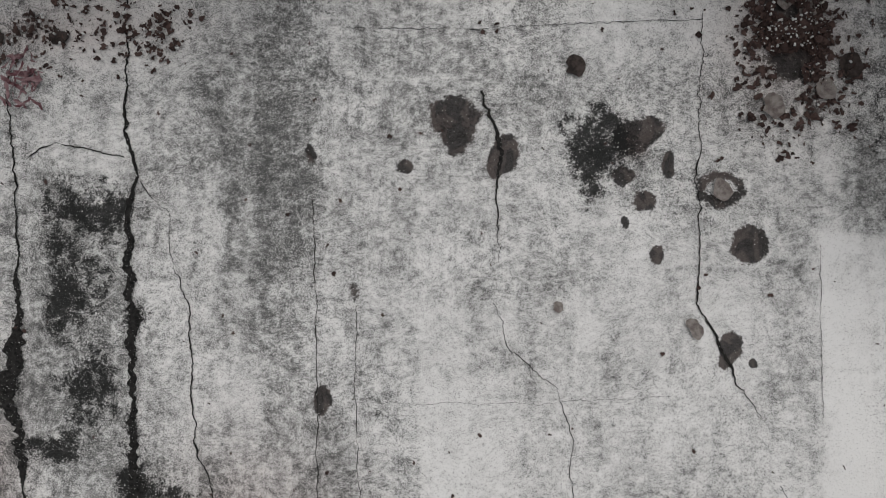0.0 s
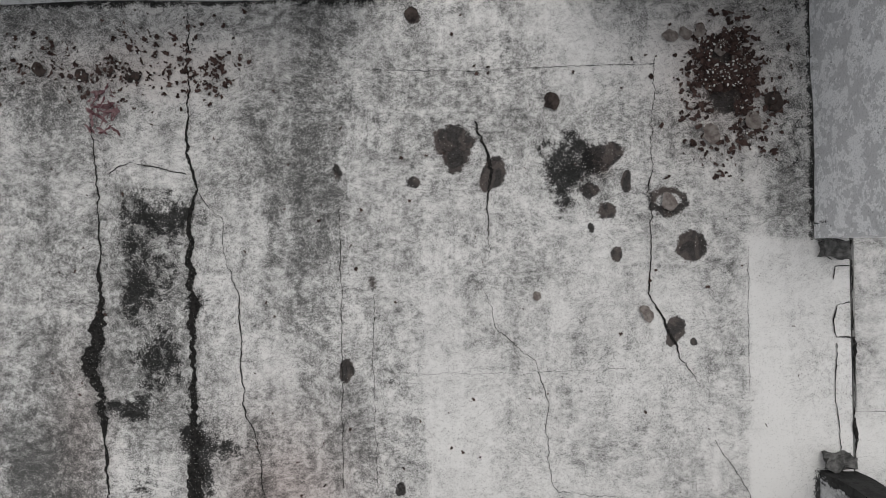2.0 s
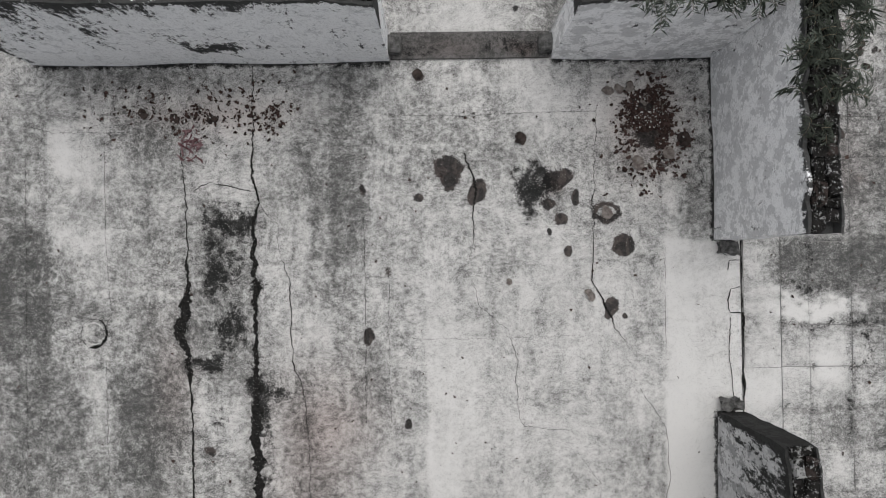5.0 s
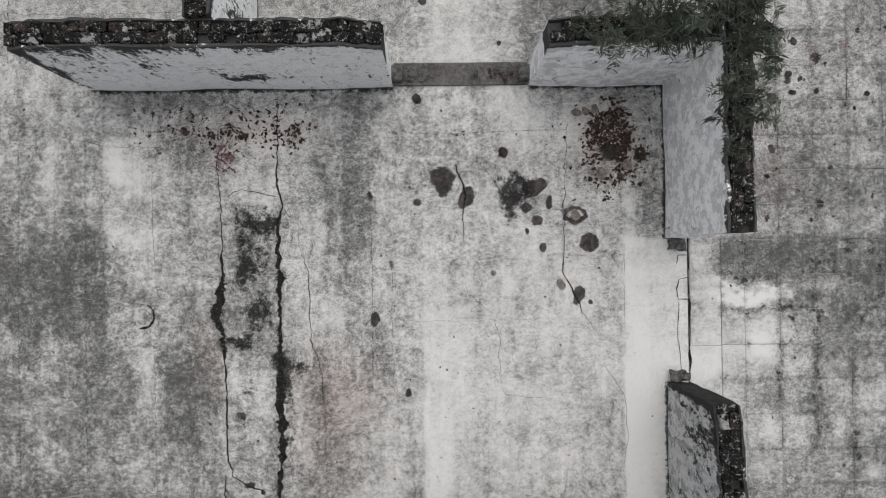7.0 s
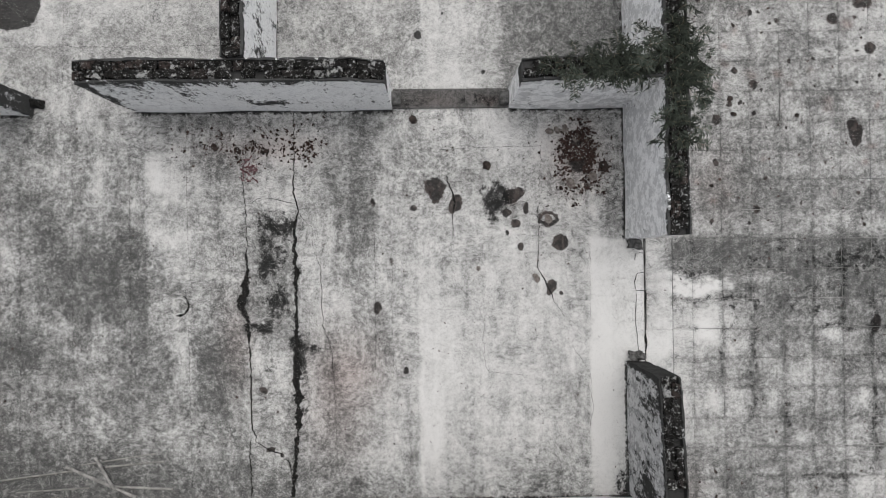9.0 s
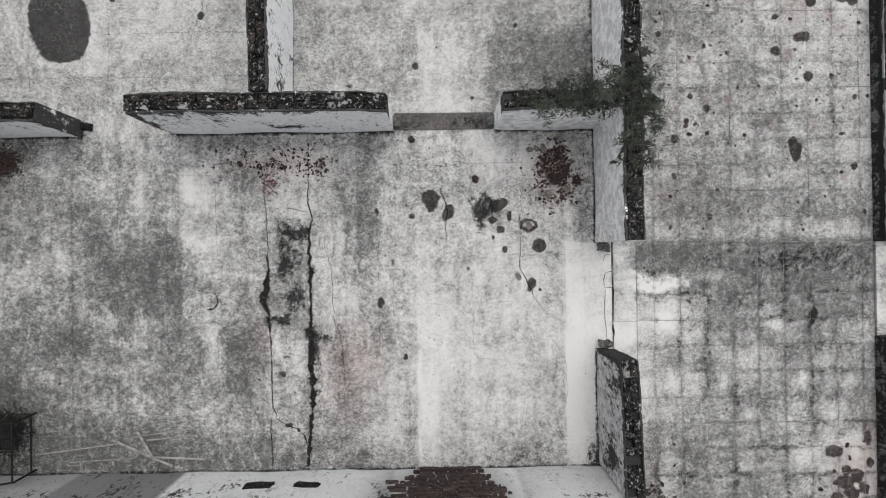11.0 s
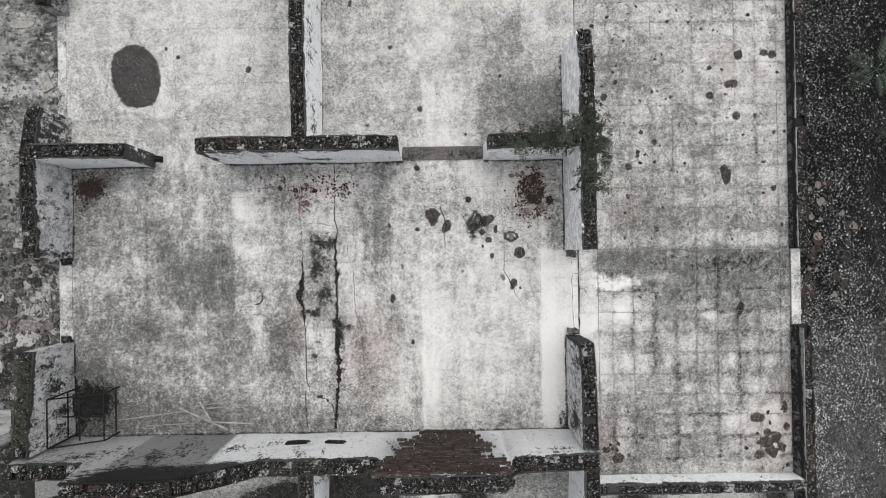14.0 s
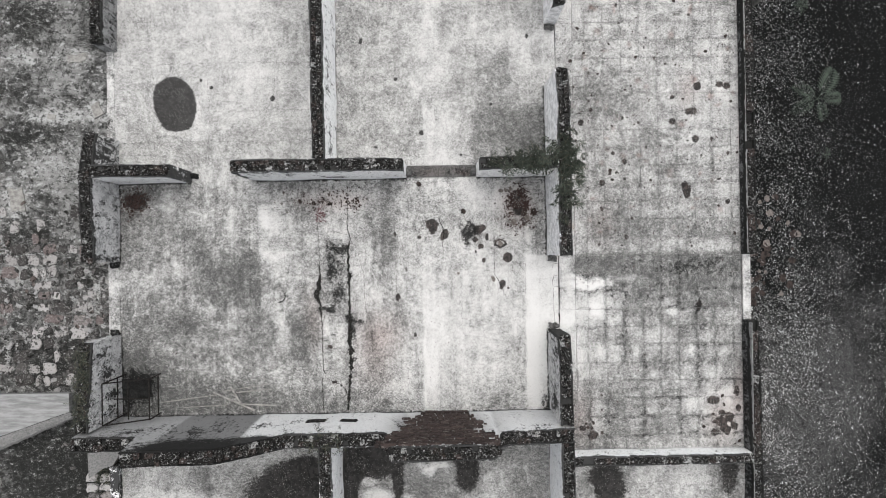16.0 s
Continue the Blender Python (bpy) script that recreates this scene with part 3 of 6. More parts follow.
imprint(hall, 0.127, 0.45, 0.15, 3)
imprint(hall, 0.31, 0.21, 0.11, 9)
imprint(hall, 0.055, 0.33, 0.09, 15)
for x0, x1, y0, y1, amount, soft in (
        (-2.67, -2.41, -0.18, 0.24, 0.26, 0.008), (-2.90, -2.67, -0.01, 0.26, -0.24, 0.010), (-2.44, -2.30, 0.58, 0.90, -0.26, 0.006),
        (-2.75, -2.45, 0.24, 0.92, 0.10, 0.008), (-2.41, -1.97, -0.60, 0.26, -0.12, 0.006), (-1.94, -1.55, 0.67, 0.94, 0.20, 0.010),
        (-1.10, -0.48, 0.30, 0.94, 0.16, 0.020), (-0.65, -0.48, -0.70, 0.90, 0.12, 0.004), (-0.04, 0.55, -2.2, -0.35, -0.08, 0.005),
        (-0.04, 0.17, -2.2, -0.60, -0.10, 0.004), (-1.97, -1.73, -1.50, -0.78, 0.22, 0.012), (-3.26, -2.42, -0.50, 0.20, 0.12, 0.020),
        (-3.50, -3.02, 0.05, 0.62, 0.14, 0.015), (-3.02, -2.42, 0.55, 0.88, -0.12, 0.012), (-2.30, -2.02, -1.35, -1.12, -0.14, 0.010),
        (-0.25, -0.04, -1.80, -0.90, 0.07, 0.004), (0.55, 1.00, -1.20, -0.30, 0.05, 0.004)):
    hall.box("grime_shade", x0, x1, y0, y1, amount, soft)
hall.blobs("grime_shade", [
    (-0.65, 0.55, 0.36, 0.42, 0.26), (-0.6, 0.98, 0.4, 0.2, 0.12), (0.5, 0.78, 0.4, 0.25, 0.14), (0.72, 0.42, 0.3, 0.25, 0.16),
    (1.6, 0.9, 0.2, 0.5, 0.30), (1.64, 0.4, 0.12, 0.3, 0.28), (-1.9, 1.0, 0.7, 0.25, 0.25), (-3.0, 1.0, 0.28, 0.22, 0.30),
    (-2.9, -0.2, 0.5, 0.35, 0.36), (-3.7, -0.6, 0.4, 0.4, 0.28), (-3.4, -1.05, 0.4, 0.35, 0.22), (-3.9, 0.5, 0.5, 0.45, 0.22),
    (-4.25, -1.3, 0.3, 0.6, 0.32), (-4.2, -1.8, 0.3, 0.36, 0.7)])
hall.blobs("grime_shade", [
    (-1.83, -1.1, 0.17, 0.35, 0.36), (-2.35, -0.95, 0.16, 0.25, 0.3), (-2.35, -0.25, 0.2, 0.2, 0.2), (-3.0, -1.9, 0.9, 0.2, 0.2),
    (0.55, -1.2, 0.7, 0.8, -0.22), (1.15, -1.4, 0.6, 0.7, -0.2), (0.15, -0.6, 0.25, 0.6, -0.16), (0.15, 1.12, 0.42, 0.14, -0.2),
    (-2.05, 0.5, 0.25, 0.35, -0.16), (-2.1, -0.72, 0.14, 0.2, -0.12), (-3.2, 0.75, 0.3, 0.2, -0.15), (-2.0, -1.6, 0.3, 0.3, -0.12)])
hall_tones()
hall.box("grime_shade", 1.467, 1.96, -2.2, 0.14, -0.46, 0.008)
hall.box("grime_shade", 1.05, 1.467, -0.55, 0.36, 0.10, 0.02)
hall.box("grime_shade", -0.05, 0.30, -2.2, -0.12, -0.10, 0.006)
hall.box("grime_shade", -1.53, -1.13, -0.75, 0.36, 0.44, 0.04)
# leaf dirt plus the north wall's shade, painted along its foot
hall.box("grime_shade", -2.5, -0.3, 1.06, 1.3, 0.26, 0.04)
hall.box("grime_shade", -2.43, -2.05, -0.9, 0.75, -0.10, 0.006)
hall.box("grime_shade", -3.4, -2.43, -0.55, 0.45, 0.16, 0.006)
# its last three blobs paint shade along the east and north wall feet
hall.blobs("grime_shade", [(-4.2, -1.5, 0.9, 0.5, 0.5), (-3.2, -1.9, 1.0, 0.3, 0.4), (-2.2, -1.9, 0.6, 0.22, 0.16), (-4.1, -0.2, 0.4, 0.8, 0.18), (-3.2, 0.1, 0.5, 0.6, 0.12), (-1.8, 0.0, 0.25, 1.3, 0.08), (-0.75, -1.3, 0.28, 0.5, 0.14), (-4.2, -1.5, 0.35, 0.5, 0.4), (-3.6, -1.75, 0.9, 0.4, 0.35), (1.68, 0.75, 0.10, 0.5, 0.30), (1.3, 1.2, 0.5, 0.09, 0.25), (-1.5, 1.2, 0.9, 0.08, 0.2)])
hall.box("grime_shade", -1.98, -1.66, -1.35, -0.75, 0.16, 0.008)
hall.box("grime_shade", -0.78, -0.43, -0.2, 0.7, 0.12, 0.006)
hall.blobs("grime_shade", [
    (-3.22, 0.14, 0.13, 0.22, 0.6), (-2.62, 0.02, 0.15, 0.2, 0.6), (-2.9, -0.2, 0.36, 0.16, 0.5), (-3.5, 0.49, 0.2, 0.2, 0.4), (-3.5, -0.81, 0.2, 0.12, 0.45),
    (-2.58, -0.69, 0.14, 0.16, 0.45), (-1.85, -1.03, 0.13, 0.2, 0.3), (-2.65, -1.22, 0.2, 0.14, 0.4), (-2.15, -1.29, 0.14, 0.12, 0.3), (-3.04, 0.11, 0.10, 0.16, -0.3),
    (-2.25, 0.58, 0.14, 0.12, -0.4), (-2.11, -0.73, 0.11, 0.2, -0.25), (-3.65, -0.01, 0.15, 0.12, -0.2), (-2.55, 0.45, 0.10, 0.12, -0.5)])
hall.blobs("grime_shade", [
    (-2.75, -0.42, 0.14, 0.1, -0.45), (-3.2, -0.55, 0.12, 0.14, -0.2), (-2.95, -0.85, 0.16, 0.08, -0.25), (-3.7, -1.2, 0.2, 0.1, -0.4), (-2.4, -1.05, 0.1, 0.16, -0.4),
    (-3.35, -1.5, 0.2, 0.12, -0.4), (-2.8, -1.45, 0.12, 0.14, -0.35), (-4.0, -0.2, 0.16, 0.2, -0.3), (-3.85, 0.9, 0.2, 0.15, -0.3)])
hall.blobs("mould", [
    (-1.27, 0.29, 0.18, 0.08, 0.85), (-1.17, 0.20, 0.06, 0.13, 0.6), (-1.39, 0.12, 0.08, 0.13, 0.55), (-1.39, -0.05, 0.08, 0.10, 0.6),
    (-1.26, -0.33, 0.08, 0.08, 0.7), (-1.23, -0.46, 0.06, 0.11, 0.7), (-1.36, -0.38, 0.08, 0.07, 0.5), (-1.41, -0.64, 0.07, 0.05, 1.2),
    (-1.50, -0.63, 0.05, 0.03, 1.0), (-1.33, -0.55, 0.05, 0.06, 0.7), (-1.35, -0.98, 0.05, 0.05, 0.6), (-1.04, -0.76, 0.11, 0.07, 0.75),
    (-1.07, -0.98, 0.05, 0.2, 1.0), (-1.10, -0.85, 0.05, 0.15, 0.9), (-1.3, -0.1, 0.14, 0.4, 0.24), (-1.25, 0.25, 0.12, 0.05, 0.8), (-1.40, -0.07, 0.06, 0.13, 0.8)])
hall.blobs("mould", [
    (-1.32, -0.43, 0.07, 0.07, 0.8), (-1.38, -0.65, 0.07, 0.045, 1.1), (-1.30, 0.05, 0.1, 0.14, 0.45), (-0.94, -0.79, 0.10, 0.05, 0.75), (-1.08, -1.35, 0.045, 0.12, 0.7), (-1.57, -0.28, 0.04, 0.14, 0.7), (-1.10, -0.12, 0.03, 0.08, 0.8),
    (-1.11, -0.60, 0.03, 0.16, 0.6), (-1.35, -0.9, 0.05, 0.05, 0.5)])
hall.blobs("mould", [
    (0.63, 0.48, 0.085, 0.11, 1.5), (0.63, 0.36, 0.05, 0.06, 1.0), (0.72, 0.55, 0.10, 0.06, 1.1), (0.74, 0.46, 0.07, 0.06, 0.8), (1.72, 0.46, 0.03, 0.05, 0.8),
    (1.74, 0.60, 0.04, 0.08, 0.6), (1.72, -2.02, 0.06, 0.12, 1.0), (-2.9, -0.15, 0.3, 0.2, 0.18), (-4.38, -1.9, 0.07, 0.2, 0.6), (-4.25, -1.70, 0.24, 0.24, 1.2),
    (1.7, 1.2, 0.06, 0.05, 0.5), (-0.19, -0.5, 0.02, 0.03, 0.3), (-0.62, 0.86, 0.06, 0.08, 0.3)])
hall.blobs("damp", [
    (0.10, 0.60, 0.095, 0.085, 1.0), (0.12, 0.51, 0.055, 0.06, 0.9), (0.30, 0.46, 0.055, 0.07, 1.1), (0.26, 0.41, 0.025, 0.06, 0.8),
    (0.78, 0.51, 0.085, 0.07, 1.0), (0.86, 0.54, 0.05, 0.05, 0.9), (0.915, 0.405, 0.027, 0.052, 1.1), (0.745, 0.37, 0.045, 0.045, 0.9),
    (0.81, 0.27, 0.05, 0.045, 1.0), (0.735, 0.19, 0.02, 0.035, 0.8), (1.10, 0.31, 0.088, 0.072, 1.1), (1.20, 0.104, 0.07, 0.068, 1.2),
    (0.86, 0.063, 0.032, 0.04, 1.0), (1.13, -0.275, 0.052, 0.06, 1.1)], 3.5)
hall.blobs("damp", [
    (1.10, -0.32, 0.03, 0.05, 0.9), (1.22, -0.345, 0.02, 0.02, 1.0), (-0.43, 0.47, 0.03, 0.045, 0.75), (-0.09, 0.41, 0.034, 0.034, 1.0),
    (-0.285, -0.05, 0.04, 0.055, 0.55), (-0.413, -0.46, 0.036, 0.056, 1.1), (-0.165, -0.995, 0.03, 0.035, 1.1), (-1.36, -1.68, 0.045, 0.03, 1.0),
    (-1.25, -1.73, 0.025, 0.02, 0.9), (-1.40, -1.17, 0.05, 0.04, 0.75), (-0.08, 1.20, 0.035, 0.035, 0.9)], 3.5)
hall.blobs("damp", [(1.37, 0.93, 0.12, 0.12, 0.75), (1.40, 0.78, 0.13, 0.09, 0.75), (1.34, 1.03, 0.08, 0.06, 0.6), (1.47, 0.60, 0.06, 0.06, 0.6), (-1.53, 0.95, 0.12, 0.06, 0.4), (-4.22, 1.0, 0.16, 0.12, 0.55)], 3.0)
hall.blob("damp", 1.10, 0.312, 0.052, 0.032, -1.2, 4.0)
hall.blobs("rust", [(-0.78, -1.3, 0.3, 0.55, 0.42), (-0.62, -0.95, 0.3, 0.3, 0.35), (-1.66, -0.75, 0.14, 0.4, 0.4), (-1.4, 0.98, 0.5, 0.12, 0.4), (1.36, 0.86, 0.25, 0.3, 0.45), (0.78, 0.5, 0.06, 0.05, 0.9)])
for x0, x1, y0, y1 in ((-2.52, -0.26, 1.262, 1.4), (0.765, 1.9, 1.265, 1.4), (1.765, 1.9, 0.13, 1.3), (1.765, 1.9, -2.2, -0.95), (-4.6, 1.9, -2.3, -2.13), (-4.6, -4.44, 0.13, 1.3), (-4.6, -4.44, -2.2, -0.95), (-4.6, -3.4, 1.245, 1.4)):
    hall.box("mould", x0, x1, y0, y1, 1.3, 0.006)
    # soft contact shade beside the mould line, painted into the floor colour
    hall.box("grime_shade", x0, x1, y0 - 0.12, y1 + 0.12, 0.18, 0.05)
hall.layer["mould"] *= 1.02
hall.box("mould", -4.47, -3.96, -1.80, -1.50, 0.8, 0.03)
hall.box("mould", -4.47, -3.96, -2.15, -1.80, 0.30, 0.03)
hall.blobs("grime_shade", [(-4.3, -1.3, 0.25, 0.35, 0.5), (-4.32, 0.55, 0.2, 0.6, 0.35), (-4.15, 1.05, 0.3, 0.2, 0.5)])
hall.blobs("damp", [(-4.2, 1.02, 0.24, 0.15, 0.5)], 3.0)
hall.box("grime_shade", -4.6, -2.42, -2.2, 0.26, 0.07, 0.008)
hall.box("grime_shade", -3.30, -2.42, -0.55, 0.24, 0.10, 0.010)
hall.blobs("grime_shade", [
    (-3.41, 0.41, 0.20, 0.32, 0.26), (-3.14, -0.03, 0.28, 0.16, 0.30), (-2.77, -0.23, 0.28, 0.22, 0.28), (-2.52, -0.08, 0.14, 0.28, 0.26), (-3.34, -0.93, 0.24, 0.14, 0.26),
    (-3.11, -1.23, 0.28, 0.14, 0.22), (-3.36, -1.68, 0.30, 0.18, 0.28), (-1.88, -1.03, 0.14, 0.28, 0.22), (-2.94, 0.61, 0.05, 0.30, 0.26), (-2.47, 0.60, 0.06, 0.28, 0.24),
    (-2.82, 0.71, 0.14, 0.14, -0.22), (-2.30, 0.76, 0.12, 0.16, -0.26), (-2.52, 0.26, 0.22, 0.11, -0.20), (-2.32, 0.16, 0.14, 0.18, -0.20), (-3.61, -0.08, 0.14, 0.20, -0.28),
    (-3.21, -0.58, 0.12, 0.20, -0.10), (-2.62, -0.68, 0.24, 0.09, -0.24), (-2.10, -0.93, 0.08, 0.20, -0.32), (-2.32, -1.33, 0.14, 0.20, -0.20)], 2.6)
hall.blobs("grime_shade", [(-1.82, -1.0, 0.20, 0.35, 0.34), (-2.41, -1.06, 0.13, 0.26, 0.36), (-2.38, -0.02, 0.15, 0.16, 0.14), (-2.28, 0.79, 0.29, 0.19, -0.14), (-0.62, 0.02, 0.12, 0.39, 0.13), (-0.95, 1.13, 0.13, 0.13, 0.12), (-0.00, 1.12, 0.20, 0.13, 0.10)], 2.5)
hall.blobs("grime_shade", [(-3.5, -0.5, 0.95, 1.2, -0.13)], 4.0)
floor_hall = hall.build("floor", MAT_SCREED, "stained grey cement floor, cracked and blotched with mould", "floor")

ne = Sheet(-1.29, EAST + 0.16, NORTH + 0.02, 5.6, 0.02, 51)
ne.ground(0.44, 0.26, 2.4)
ne.brushed(0.3)
imprint(ne, 0.16, 0.4, 0.14, 5)
imprint(ne, 0.4, 0.28, 0.12, 6)
ne.blobs("grime_shade", [(1.5, 2.0, 0.4, 0.5, 0.45), (-1.0, 2.6, 0.3, 1.2, 0.18), (1.0, 2.7, 0.3, 0.4, 0.25), (0.15, 2.6, 0.3, 1.4, -0.22), (0.2, 3.1, 0.15, 0.2, 0.2), (0.9, 1.9, 0.3, 0.3, 0.15), (0.3, 1.55, 0.5, 0.15, -0.2)])
ne.box("grime_shade", 0.72, 1.8, 1.4, 2.3, 0.36, 0.01)
ne.blobs("damp", [(-0.03, 1.95, 0.035, 0.04, 1.1), (-0.40, 2.75, 0.035, 0.035, 1.0), (1.0, 2.36, 0.03, 0.03, 1.0), (0.2, 2.15, 0.015, 0.03, 0.9), (-0.9, 3.3, 0.03, 0.05, 1.0), (0.55, 1.62, 0.03, 0.03, 0.8), (-0.7, 1.75, 0.04, 0.03, 0.7), (1.55, 3.35, 0.03, 0.04, 0.9)], 3.0)
ne.box("mould", -1.35, -1.262, 1.3, 5.6, 1.1, 0.006)
ne.box("mould", -1.3, -0.26, 1.2, 1.475, 1.1, 0.006)
ne.box("mould", 1.755, 1.9, 1.3, 2.6, 0.9, 0.006)
ne.build("floor", MAT_ROOM, "pale cement floor with grey mildew and leaf spots", "floor", z=-0.004)

nw = Sheet(WEST - 0.05, -1.43, NORTH + 0.02, 5.6, 0.02, 77)
nw.ground(0.35, 0.16, 1.6)
nw.brushed(0.22)
imprint(nw, 0.4, 0.38, 0.12, 7)
imprint(nw, 0.13, 0.3, 0.08, 8)
nw.blobs("grime_shade", [(-4.2, 2.0, 0.3, 0.5, 0.2), (-2.0, 1.8, 0.5, 0.3, 0.12), (-3.4, 1.6, 0.6, 0.2, 0.1)])
nw.blobs("damp", [(-3.64, 2.42, 0.31, 0.37, 1.3), (-3.70, 2.60, 0.24, 0.2, 0.8), (-3.58, 2.12, 0.2, 0.10, 0.7), (-3.50, 2.30, 0.18, 0.22, 0.6)], 5.0)
nw.blobs("damp", [(-2.2, 2.48, 0.04, 0.05, 1.1), (-3.1, 2.66, 0.03, 0.03, 1.1), (-3.25, 2.76, 0.03, 0.025, 0.9), (-1.85, 1.55, 0.03, 0.04, 0.9)], 3.0)
nw.build("floor", MAT_ROOM, "pale cement floor with a large round damp patch", "floor", z=-0.004)

sw = Sheet(WEST - 0.02, -1.3, -5.0, -2.26, 0.02, 91)
sw.ground(0.60, 0.2, 1.5)
sw.brushed(0.3)
imprint(sw, 0.55, 0.5, 0.14, 23)
sw.blobs("grime_shade", [(-2.1, -3.35, 0.75, 0.5, 0.55), (-1.75, -3.1, 0.45, 0.28, 0.5), (-3.24, -3.15, 0.06, 0.35, 0.6), (-3.6, -3.35, 0.5, 0.1, -0.4), (-2.5, -2.75, 0.9, 0.12, -0.12), (-2.3, -3.36, 0.2, 0.2, 0.4)], 3.0)
sw.blobs("damp", [(-2.05, -3.45, 0.78, 0.60, 0.9), (-1.75, -3.1, 0.50, 0.36, 0.8)], 3.5)
sw.build("floor", MAT_WET, "grey cement floor under dark standing damp", "floor", z=-0.004)
sm = Sheet(-1.3, EAST + 0.16, -5.0, -2.26, 0.02, 97)
sm.ground(0.66, 0.2, 1.5)
sm.brushed(0.3)
imprint(sm, 0.42, 0.4, 0.12, 27)
sm.blobs("grime_shade", [(-0.85, -2.9, 0.6, 0.6, 0.5), (0.15, -2.6, 0.8, 0.3, 0.5), (0.02, -3.30, 0.42, 0.40, 0.55), (0.58, -3.05, 0.2, 0.4, 0.6), (-0.45, -3.2, 0.06, 0.5, 0.6), (1.4, -3.2, 0.3, 0.25, 0.25), (1.2, -2.75, 0.5, 0.35, 0.22)], 3.0)
sm.blobs("damp", [(-0.85, -2.80, 0.55, 0.42, 0.8), (-1.15, -3.3, 0.14, 0.5, 0.8), (-0.45, -3.2, 0.08, 0.5, 0.8), (0.15, -2.60, 0.75, 0.30, 0.8), (0.57, -3.05, 0.20, 0.32, 0.85), (-0.85, -3.6, 0.5, 0.2, 0.6)], 4.0)
sm.blobs("damp", [(-0.74, -3.36, 0.20, 0.14, -1.0), (-0.86, -3.16, 0.12, 0.06, -0.9), (0.04, -2.93, 0.30, 0.055, -1.0), (0.0, -3.01, 0.12, 0.06, -1.0), (-0.33, -3.40, 0.10, 0.06, -0.8)], 5.0)
sm.blobs("grime_shade", [(-0.74, -3.36, 0.20, 0.14, -0.7), (-0.86, -3.16, 0.12, 0.06, -0.7), (0.04, -2.93, 0.30, 0.055, -0.8), (0.0, -3.01, 0.12, 0.06, -0.8), (-0.33, -3.40, 0.10, 0.06, -0.7)], 5.0)
sm.build("floor", MAT_WET, "blackened damp cement floor with pale scraps of screed", "floor", z=-0.004)
se = Sheet(EAST + 0.15, 4.7, -5.0, -2.80, 0.02, 99)
se.ground(0.54, 0.2, 1.5)
se.brushed(0.3)
imprint(se, 0.42, 0.38, 0.12, 29)
se.blobs("grime_shade", [(2.62, -3.18, 0.34, 0.26, 0.6), (4.4, -3.1, 0.22, 0.5, 0.6)], 3.0)
se.blobs("damp", [(2.6, -3.12, 0.30, 0.24, 0.85), (2.66, -3.36, 0.26, 0.18, 0.8), (4.42, -3.1, 0.18, 0.45, 0.7), (2.36, -3.3, 0.05, 0.05, -1.2)], 3.0)
se.build("floor", MAT_WET, "grey cement floor with dark damp corners", "floor", z=-0.004)

yard = Sheet(-9.0, WEST - 0.14, -5.0, 6.0, 0.03, 61)
yard.blobs("grime_shade", [(-5.3, 2.29, 0.55, 0.10, 1.0), (-4.76, 2.36, 0.12, 0.12, 1.2), (-5.0, 3.12, 0.22, 0.12, 0.7), (-5.96, 1.01, 0.16, 0.24, 0.9), (-4.85, -0.3, 0.2, 0.3, 0.8), (-5.9, 0.2, 0.3, 0.3, 0.5), (-5.4, 1.6, 0.4, 0.3, 0.4), (-5.85, 3.15, 0.2, 0.12, 0.8)])
yard.blobs("mould", [(-5.76, 3.74, 0.4, 0.25, 0.35), (-5.0, -3.0, 1.2, 0.8, 0.75), (-5.6, -1.3, 0.9, 0.4, 0.45), (-5.75, 0.45, 0.35, 0.28, 0.6), (-4.8, 0.4, 0.14, 0.5, 0.8), (-5.9, 2.0, 0.4, 0.25, 0.5)])
yard.z += 0.05 * (cloud(yard.x, yard.y, 2.5, 17) - 0.5)
pavement = yard.build("pavement", MAT_YARD, "mossy broken concrete yard, black and grey", "yard", z=-0.03)

bm = bmesh.new()
bmesh.ops.create_grid(bm, x_segments=2, y_segments=2, size=400)
for v in bm.verts:
    v.co.z = -0.2
thing("ground", bm, MAT_GRAVEL, "dark gravel ground with pale chips", "ground", kind="structure")

# ---- cracks in the hall floor ----
def crack(seed, line, wide):
    part("crack", ribbon(line, wide, 0.0065, seed, 0.016), MAT_EARTH, floor_hall, "dirt-filled crack")


def hairline(seed, wide, *line):
    part("crack", ribbon(line, [wide] * len(line), 0.0060, seed, 0.010), MAT_EARTH, floor_hall, "hairline crack")


crack(0, [(-1.585, 0.74), (-1.555, 0.45), (-1.55, 0.1), (-1.545, -0.1), (-1.56, -0.25), (-1.6, -0.43), (-1.55, -0.55), (-1.525, -0.8), (-1.515, -1.5), (-1.47, -1.62)],
      [0.006, 0.008, 0.009, 0.03, 0.075, 0.08, 0.05, 0.014, 0.014, 0.008])
crack(1, [(-1.125, 1.27), (-1.13, 0.8), (-1.135, 0.55), (-1.085, 0.4), (-1.125, 0.31), (-1.13, 0.0), (-1.115, -0.12), (-1.12, -0.4), (-1.115, -0.75), (-1.12, -1.0), (-1.105, -1.4), (-1.13, -1.7), (-1.16, -2.1)],
      [0.004, 0.008, 0.018, 0.013, 0.024, 0.040, 0.050, 0.024, 0.048, 0.085, 0.058, 0.040, 0.034])
crack(2, [(-1.47, -1.62), (-1.36, -1.69), (-1.27, -1.72), (-1.19, -1.8), (-1.16, -1.98)],
      [0.008, 0.012, 0.008, 0.01, 0.012])
crack(3, [(-1.53, -1.6), (-1.535, -1.72), (-1.525, -1.9), (-1.52, -2.1)],
      [0.006, 0.012, 0.012, 0.008])
